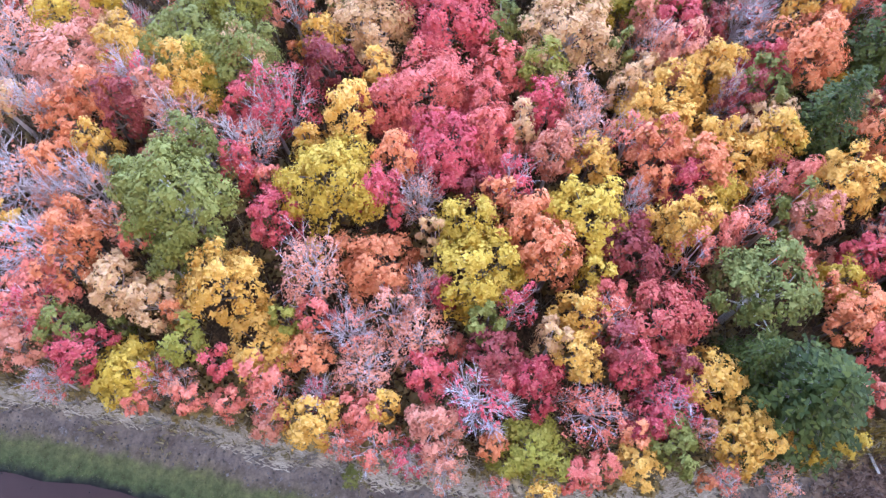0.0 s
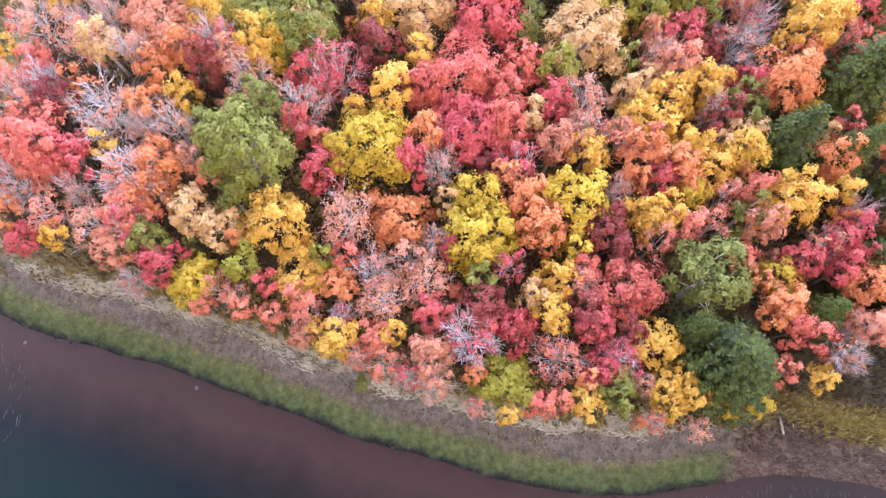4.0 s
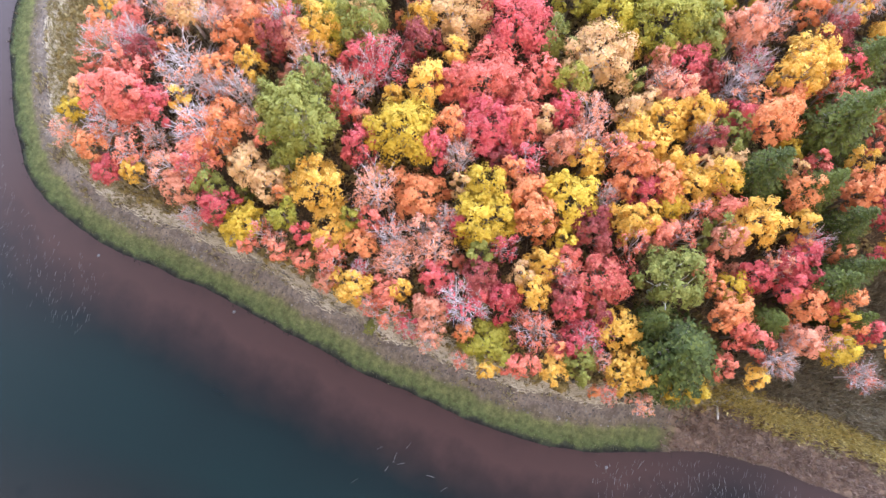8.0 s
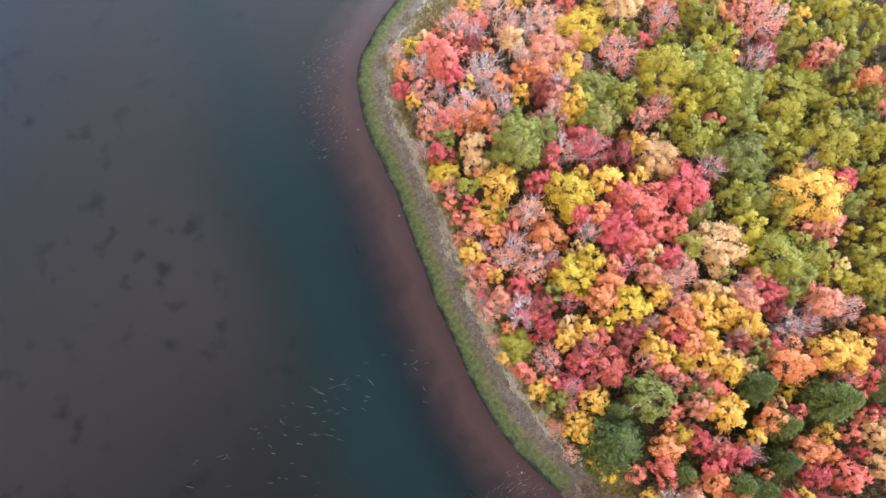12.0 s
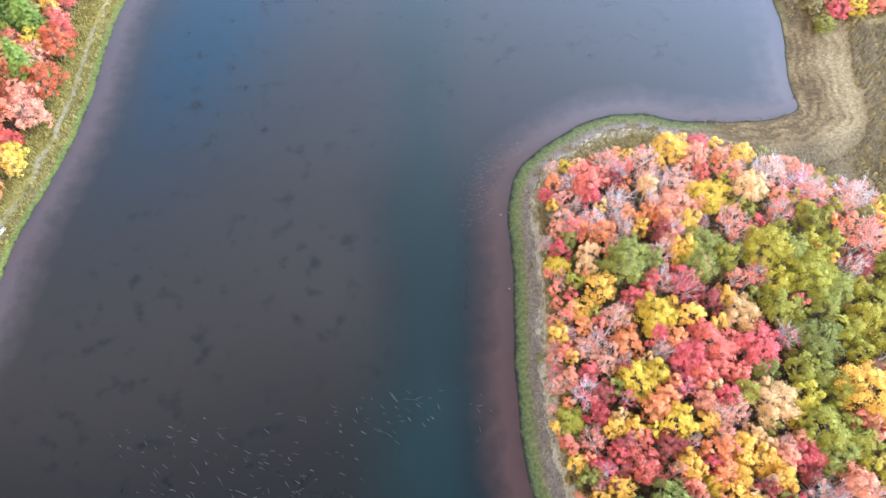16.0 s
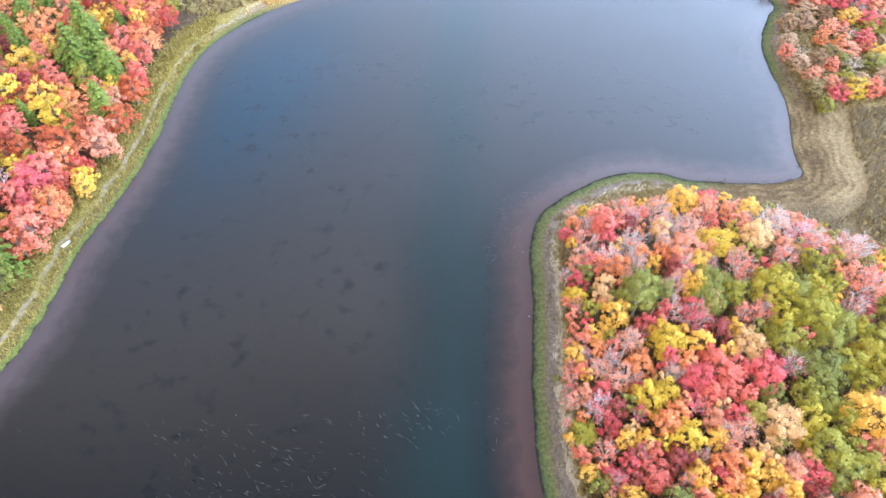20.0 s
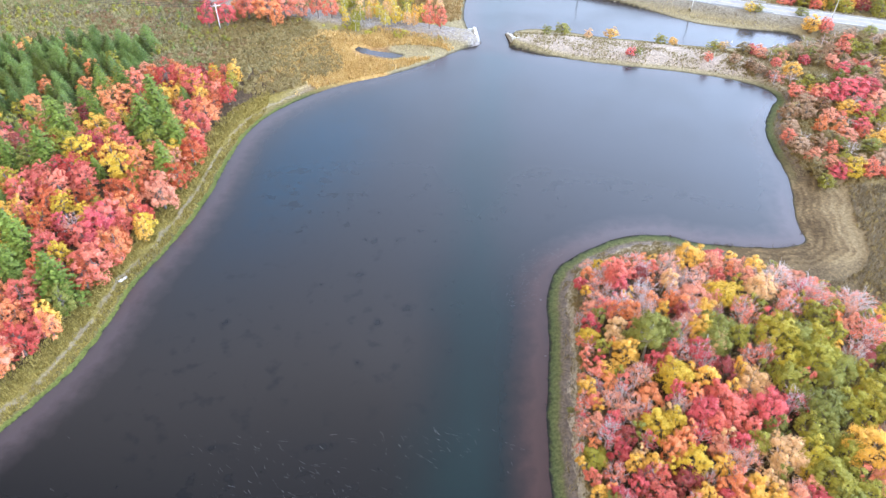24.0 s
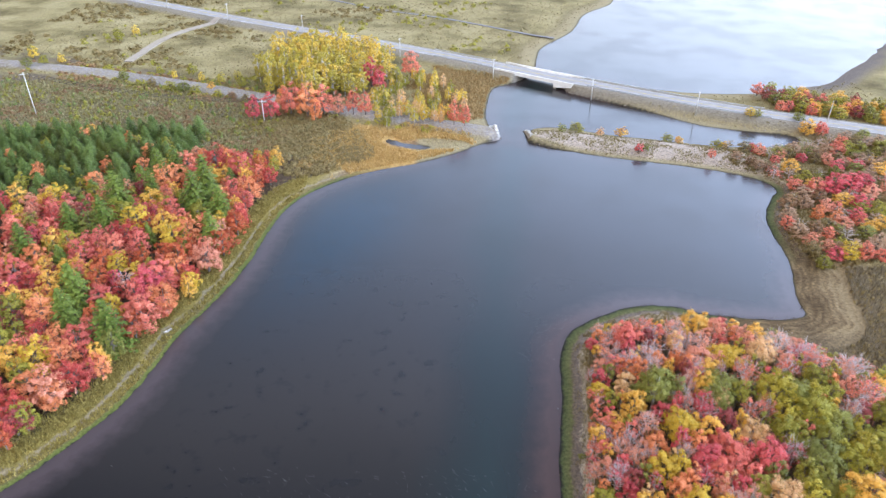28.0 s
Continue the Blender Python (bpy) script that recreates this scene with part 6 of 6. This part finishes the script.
tufts("cove_reeds", REED_BROWN, "dark sparse reeds standing in the shallows of the cove", scatter(5000, (44, 122, 92, 138), 90, lambda X, Y, s, rd, ad, kd, cd, g: (s > -1.6 + 1.2 * g.uniform(size=len(X))) & (s < 0.5) & (wave(X, Y, 0.5, 0.4) + g.uniform(size=len(X)) > 0.75)), 0.28, 0.08, 4, "reeds")
tufts("shore_weed", WEED, "black weed at the water's edge", scatter(9000, (16, 50, 60, 136), 65, lambda X, Y, s, rd, ad, kd, cd, g: (s < 0.15) & (s > -0.25 - 2.2 * ((Y > 101) & (Y < 111)) * g.uniform(size=len(X)) ** 3)), 0.10, 0.16, 4, "water weed")


# ---------------------------------------------------------------- road, bridge, railway remains
ASPHALT = plain_material("worn_asphalt", (0.22, 0.212, 0.205), (0.33, 0.318, 0.308), 0.3, 0.9, 0.3)
PAINT = plain_material("white_road_paint", (0.5, 0.5, 0.48), (0.72, 0.72, 0.70), 2.0, 0.7, 0.2)
YELLOW_PAINT = plain_material("yellow_road_paint", (0.45, 0.33, 0.05), (0.6, 0.45, 0.08), 2.0, 0.7, 0.2)
CONCRETE = plain_material("pale_concrete", (0.66, 0.65, 0.62), (0.86, 0.85, 0.82), 0.5, 0.85, 0.35)
OLD_CONCRETE = plain_material("weathered_concrete", (0.26, 0.25, 0.22), (0.66, 0.645, 0.60), 0.8, 0.9, 0.6)
DIRT = plain_material("pale_dirt", (0.26, 0.22, 0.17), (0.40, 0.35, 0.28), 0.6, 0.95, 0.6)
STEEL = plain_material("galvanised_steel", (0.45, 0.46, 0.47), (0.62, 0.63, 0.64), 3.0, 0.45, 0.1, 0.7)
WOOD_GREY = plain_material("weathered_grey_wood", (0.24, 0.22, 0.19), (0.46, 0.43, 0.39), 2.0, 0.85, 0.5)
DARK_WOOD = plain_material("tarred_wood", (0.05, 0.045, 0.04), (0.12, 0.10, 0.085), 2.0, 0.85, 0.5)
CERAMIC = plain_material("brown_insulator", (0.30, 0.28, 0.26), (0.5, 0.48, 0.46), 4.0, 0.3, 0.1)


def resample(line, stepsize):
    d = np.r_[0, np.cumsum(np.hypot(*np.diff(line, axis=0).T))]
    t = np.linspace(0, d[-1], max(2, int(d[-1] / stepsize) + 1))
    return np.stack([np.interp(t, d, line[:, 0]), np.interp(t, d, line[:, 1])], -1)


def normals_of(line):
    g = np.gradient(line, axis=0)
    g /= np.linalg.norm(g, axis=1, keepdims=True)
    return np.stack([-g[:, 1], g[:, 0]], -1)


def strip_mesh(name, line, a, b, z, thick):
    """A slab that follows a line from offset a to b; z is a height or one for each place."""
    nrm = normals_of(line)
    z = np.broadcast_to(np.asarray(z, float), (len(line),))
    p, q = line + nrm * a, line + nrm * b
    V = np.concatenate([np.column_stack([p, z]), np.column_stack([q, z]), np.column_stack([p, z - thick]), np.column_stack([q, z - thick])])
    k = len(line)
    F = []
    for i in range(k - 1):
        F += [(i, i + 1, k + i + 1, k + i), (2 * k + i, 3 * k + i, 3 * k + i + 1, 2 * k + i + 1), (i, 2 * k + i, 2 * k + i + 1, i + 1), (k + i, k + i + 1, 3 * k + i + 1, 3 * k + i)]
    F += [(0, k, 3 * k, 2 * k), (k - 1, 3 * k - 1, 4 * k - 1, 2 * k - 1)]
    return mesh_of(name, V, F)


ROAD_Z = 3.42
road_line = resample(ROAD_L, 4.0)
road = tagged(put("road", strip_mesh("road", road_line, -4.3, 4.3, ROAD_Z, 0.35), ASPHALT), "two-lane grey asphalt road on a low embankment", "road", kind="structure")
for o, m, nm in ((-3.75, PAINT, "edge_line"), (3.75, PAINT, "edge_line"), (-0.16, YELLOW_PAINT, "centre_line"), (0.16, YELLOW_PAINT, "centre_line")):
    put(nm, strip_mesh(nm, road_line, o - 0.07, o + 0.07, ROAD_Z + 0.006, 0.004), m, road)
track_line = resample(TRACK_L, 2.0)
tagged(put("dirt_track", strip_mesh("dirt_track", track_line, -2.1, 2.1, np.array([ground_z(x, y) for x, y in track_line]) + 0.5, 0.9), DIRT), "pale dirt track joining the road", "track", kind="structure")
creek_line = resample(smooth_line([(-120, 498), (-64.5, 468), (-43.7, 446), (-7.6, 430), (26, 406), (50, 386), (62, 380)], False), 3.0)
creek_water = plain_material("creek_water", (0.10, 0.095, 0.10), (0.17, 0.165, 0.17), 0.3, 0.6, 0.05)
creek = strip_mesh("creek", creek_line, -1.2, 1.2, terrain(creek_line[:, 0], creek_line[:, 1])[0].max() * 0 + 1.32, 0.3)
tagged(put("creek", creek, creek_water), "narrow creek winding through the meadow", "water", kind="structure")

# bridge: along the road between (28, 313) and (57, 291) on its near side
B0, B1 = np.array([30.0, 318.6]), np.array([59.5, 298.1])
bu = (B1 - B0) / np.linalg.norm(B1 - B0)
bn = np.array([-bu[1], bu[0]])
blen = float(np.linalg.norm(B1 - B0))
bridge = tagged(new("road_bridge"), "pale concrete road bridge over the narrows", "bridge")
bridge.matrix_basis = Matrix(((bu[0], bn[0], 0, B0[0]), (bu[1], bn[1], 0, B0[1]), (0, 0, 1, 0), (0, 0, 0, 1)))
part("deck", box(bmesh.new(), 0, -5.6, 2.55, blen, 5.6, 3.06, 0.03), CONCRETE, bridge)


def fascia(y0, y1):
    """Edge girder with splayed wing ends."""
    bm = bmesh.new()
    outline = [(-2.5, 3.55), (0, 3.55), (blen, 3.55), (blen + 2.5, 3.55), (blen + 1.5, 1.9), (blen - 4.5, 0.9), (blen - 7.0, 0.9), (blen - 7.2, 2.35), (7.2, 2.35), (7.0, 0.9), (4.5, 0.9), (-1.0, 1.9)]
    lo = [bm.verts.new((x, y0, z)) for x, z in outline]
    hi = [bm.verts.new((x, y1, z)) for x, z in outline]
    bm.faces.new(lo)
    bm.faces.new(hi[::-1])
    for i in range(len(lo)):
        j = (i + 1) % len(lo)
        bm.faces.new((lo[j], lo[i], hi[i], hi[j]))
    bmesh.ops.recalc_face_normals(bm, faces=bm.faces[:])
    return bm


part("fascia", fascia(-6.0, -5.6), CONCRETE, bridge)
part("fascia", fascia(5.6, 6.0), CONCRETE, bridge)
for y in (-5.85, 5.85):
    part("parapet", box(bmesh.new(), -2.5, y - 0.17, 3.55, blen + 2.5, y + 0.17, 3.98, 0.03), CONCRETE, bridge, "pale concrete parapet")
for x in (6.2, blen - 7.4):
    part("abutment", box(bmesh.new(), x, -5.5, -1.2, x + 1.2, 5.5, 2.55, 0.04), OLD_CONCRETE, bridge, "dark stained concrete abutment wall")

# remains of the railway bridge: two tapering stone abutments
def old_abutment(x, y, turn, label):
    root = tagged(new("bridge_abutment"), label, "abutment", "railway bridge remains")
    root.matrix_basis = pose(x, y, 0, 0, 0, turn)
    bm = bmesh.new()
    lo = [bm.verts.new(p) for p in ((-0.7, -5.6, -1.0), (0.5, -4.8, -1.0), (0.7, 3.6, -1.0), (-0.7, 4.2, -1.0))]
    hi = [bm.verts.new(p) for p in ((-0.6, -5.4, 0.7), (0.3, -4.5, 0.8), (0.5, 2.7, 2.5), (-0.6, 3.2, 2.6))]
    for i in range(4):
        j = (i + 1) % 4
        bm.faces.new((lo[i], lo[j], hi[j], hi[i]))
    bm.faces.new(hi)
    bm.faces.new(lo[::-1])
    bmesh.ops.bevel(bm, geom=bm.edges[:], offset=0.06, segments=1, affect="EDGES")
    part("wall", bm, OLD_CONCRETE, root)
    part("seat", box(bmesh.new(), -0.9, -2.0, 1.2, 0.25, 1.6, 1.75, 0.05), OLD_CONCRETE, root, "broken bearing seat")
    part("wing_wall", box(bmesh.new(), -2.6, 2.5, -0.6, -0.55, 3.0, 2.1, 0.05), OLD_CONCRETE, root)
    part("waterline_band", box(bmesh.new(), -0.68, -5.3, -0.35, 0.62, 3.9, 0.26, 0.04), DARK_WOOD, root, "black tide-stained foot")
    return root


old_abutment(21.4, 244.0, 8, "white weathered railway abutment beside the channel")
old_abutment(33.2, 241.0, 190, "white weathered railway abutment on the causeway's tip")


def guardrail(line, label):
    root = tagged(new("guardrail"), label, "guardrail", "road guardrails")
    part_rail = put("rail", strip_mesh("rail", line, -0.04, 0.04, ROAD_Z + 0.72, 0.32), STEEL, root)
    post_mesh = None
    for x, y in line[::2]:
        if post_mesh is None:
            bm = box(bmesh.new(), -0.07, -0.07, -0.5, 0.07, 0.07, 0.7, 0.01)
            p = part("post", bm, WOOD_GREY, root)
            post_mesh = p.data
        else:
            p = put("post", post_mesh, WOOD_GREY, root)
        p.location = (x, y, ROAD_Z)
    return root


for off in (-4.9, 4.9):
    rl = resample(ROAD_L, 3.0)
    rl = rl + normals_of(rl) * off
    for a, b in ((61.5, 132), (-4, 25)):
        seg = rl[(rl[:, 0] > a) & (rl[:, 0] < b)]
        guardrail(seg, "galvanised steel guardrail on timber posts")


POLE_WOOD = plain_material("bleached_pole_wood", (0.50, 0.48, 0.45), (0.72, 0.70, 0.67), 1.0, 0.85, 0.3)


def utility_pole(x, y, high, turn, label, arm=2.2, mat=None):
    mat = mat or POLE_WOOD
    root = tagged(new("utility_pole"), label, "utility pole", "road utility poles")
    root.matrix_basis = pose(x, y, ground_z(x, y), 0, 0, turn)
    v, f = tubes([[((0, 0, -0.4), 0.19), ((0, 0, high * 0.5), 0.16), ((0, 0, high), 0.12)]], 8)
    put("pole", mesh_of("pole", v, f, True), mat or WOOD_GREY, root)
    arm_ = part("crossarm", box(bmesh.new(), -arm / 2, -0.07, high - 0.75, arm / 2, 0.07, high - 0.6, 0.01), mat or WOOD_GREY, root)
    for k in (-0.46, 0, 0.46):
        put("insulator", mesh_of("insulator", *tubes([[((k * arm, 0, high - 0.6), 0.05), ((k * arm, 0, high - 0.42), 0.07), ((k * arm, 0, high - 0.36), 0.03)]], 6)), CERAMIC, arm_)
    return root


for x, y in ((23.9, 307.5), (64.6, 282.1), (102.7, 261.1), (148.2, 246.5), (-20.8, 339.6), (-76, 378), (-124, 405), (-170, 436)):
    utility_pole(x, y, 9.8, 54, "pale wooden utility pole beside the road")
for x, y, high in ((-161, 257, 17.0), (-69, 251, 9.0)):
    utility_pole(x, y, high, 20, "tall white power pole with a crossarm on the moor", 3.4, CONCRETE)

CABLE = plain_material("dark_cable", (0.05, 0.038, 0.036), (0.09, 0.07, 0.066), 2.0, 0.7, 0.1)
for off in (-1.5, 0.0, 1.5):
    ends = [np.array([px - off * math.sin(radians(20)) * 0.3, py + off, ground_z(px, py) + ph - 0.4]) for px, py, ph in ((-161, 257, 17.0), (-69, 251, 9.0))]
    span = [(ends[0] * (1 - t) + ends[1] * t - np.array([0, 0, 10.0 * t * (1 - t)]), 0.08) for t in np.linspace(0, 1, 17)]
    tagged(put("power_cable", mesh_of("power_cable", *tubes([span], 4)), CABLE), "dark sagging power cable strung between the moor's poles", "cable", "moor cables")

# ---------------------------------------------------------------- small things on the banks
plank = tagged(new("wooden_plank"), "pale weathered plank lying across the bank", "plank")
plank.matrix_basis = pose(29.3, 52.7, ground_z(29.3, 52.7) + 0.04, 0, 3, 14)
part("board", box(bmesh.new(), -1.6, -0.10, -0.03, 1.6, 0.10, 0.04, 0.01), WOOD_GREY, plank)
float_ = tagged(new("white_raft"), "white washed-up dock board on the grassy bank", "raft")
float_.matrix_basis = pose(-62.6, 122.6, ground_z(-62.6, 122.6) + 0.12, 4, 0, 54)
part("board", box(bmesh.new(), -0.95, -0.3, -0.1, 0.95, 0.3, 0.12, 0.03), CONCRETE, float_)
part("batten", box(bmesh.new(), -0.8, -0.36, 0.12, -0.66, 0.36, 0.2, 0.01), WOOD_GREY, float_)
part("batten", box(bmesh.new(), 0.66, -0.36, 0.12, 0.8, 0.36, 0.2, 0.01), WOOD_GREY, float_)


DARK_ROCK = plain_material("wet_dark_rock", (0.05, 0.045, 0.045), (0.13, 0.12, 0.115), 3.0, 0.6, 0.6)


def boulder(x, y, r, label):
    bm = bmesh.new()
    bmesh.ops.create_icosphere(bm, subdivisions=2, radius=r)
    for v in bm.verts:
        v.co *= 1 + 0.25 * noise.noise(v.co * 2.3 / r + Vector((x, y, 0)))
        v.co.z *= 0.6
    ob = tagged(part("rock", bm, DARK_ROCK, None), label, "rock", "shore rocks")
    ob.location = (x, y, max(ground_z(x, y), -0.12) + 0.05)
    return ob


for x, y, r in ((25.3, 113.9, 0.2), (20.6, 61.0, 0.2), (28.4, 70.3, 0.22), (27.2, 66.0, 0.2), (27.6, 74.5, 0.18), (26.9, 61.2, 0.2), (24.0, 99.0, 0.16)):
    boulder(x, y, r, "small grey rock at the water's edge")


DRIFT = bark_material("drift_bark", (0.14, 0.12, 0.10), (0.30, 0.27, 0.24))


def driftwood(x, y, turn, size, seed):
    rng = np.random.default_rng(seed)
    arms = []
    for k in range(9):
        d = np.array([rng.uniform(0.3, 1), rng.uniform(-0.5, 0.5), rng.uniform(0.02, 0.3)]) * size
        s = np.array([rng.uniform(-0.5, 0.4) * size, rng.uniform(-0.2, 0.2), 0.05])
        arms.append([(s, 0.045), (s + d * 0.5 + rng.normal(size=3) * 0.06, 0.03), (s + d, 0.012)])
    ob = tagged(put("driftwood", mesh_of("driftwood", *tubes(arms, 4)), DRIFT), "bleached dead branch washed onto the gravel", "driftwood", "bank driftwood")
    ob.matrix_basis = pose(x, y, ground_z(x, y) + 0.03, 0, 0, turn)


for i, (x, y, t) in enumerate(((27.6, 91.5, 100), (28.6, 95, 80), (29.3, 98.5, 95), (27.5, 88.5, 110), (30.4, 104, 70), (27.0, 80, 90), (33, 116, 130), (27.4, 84, 75), (47.5, 124.5, 20))):
    driftwood(x, y, t, 1.3, 900 + i)
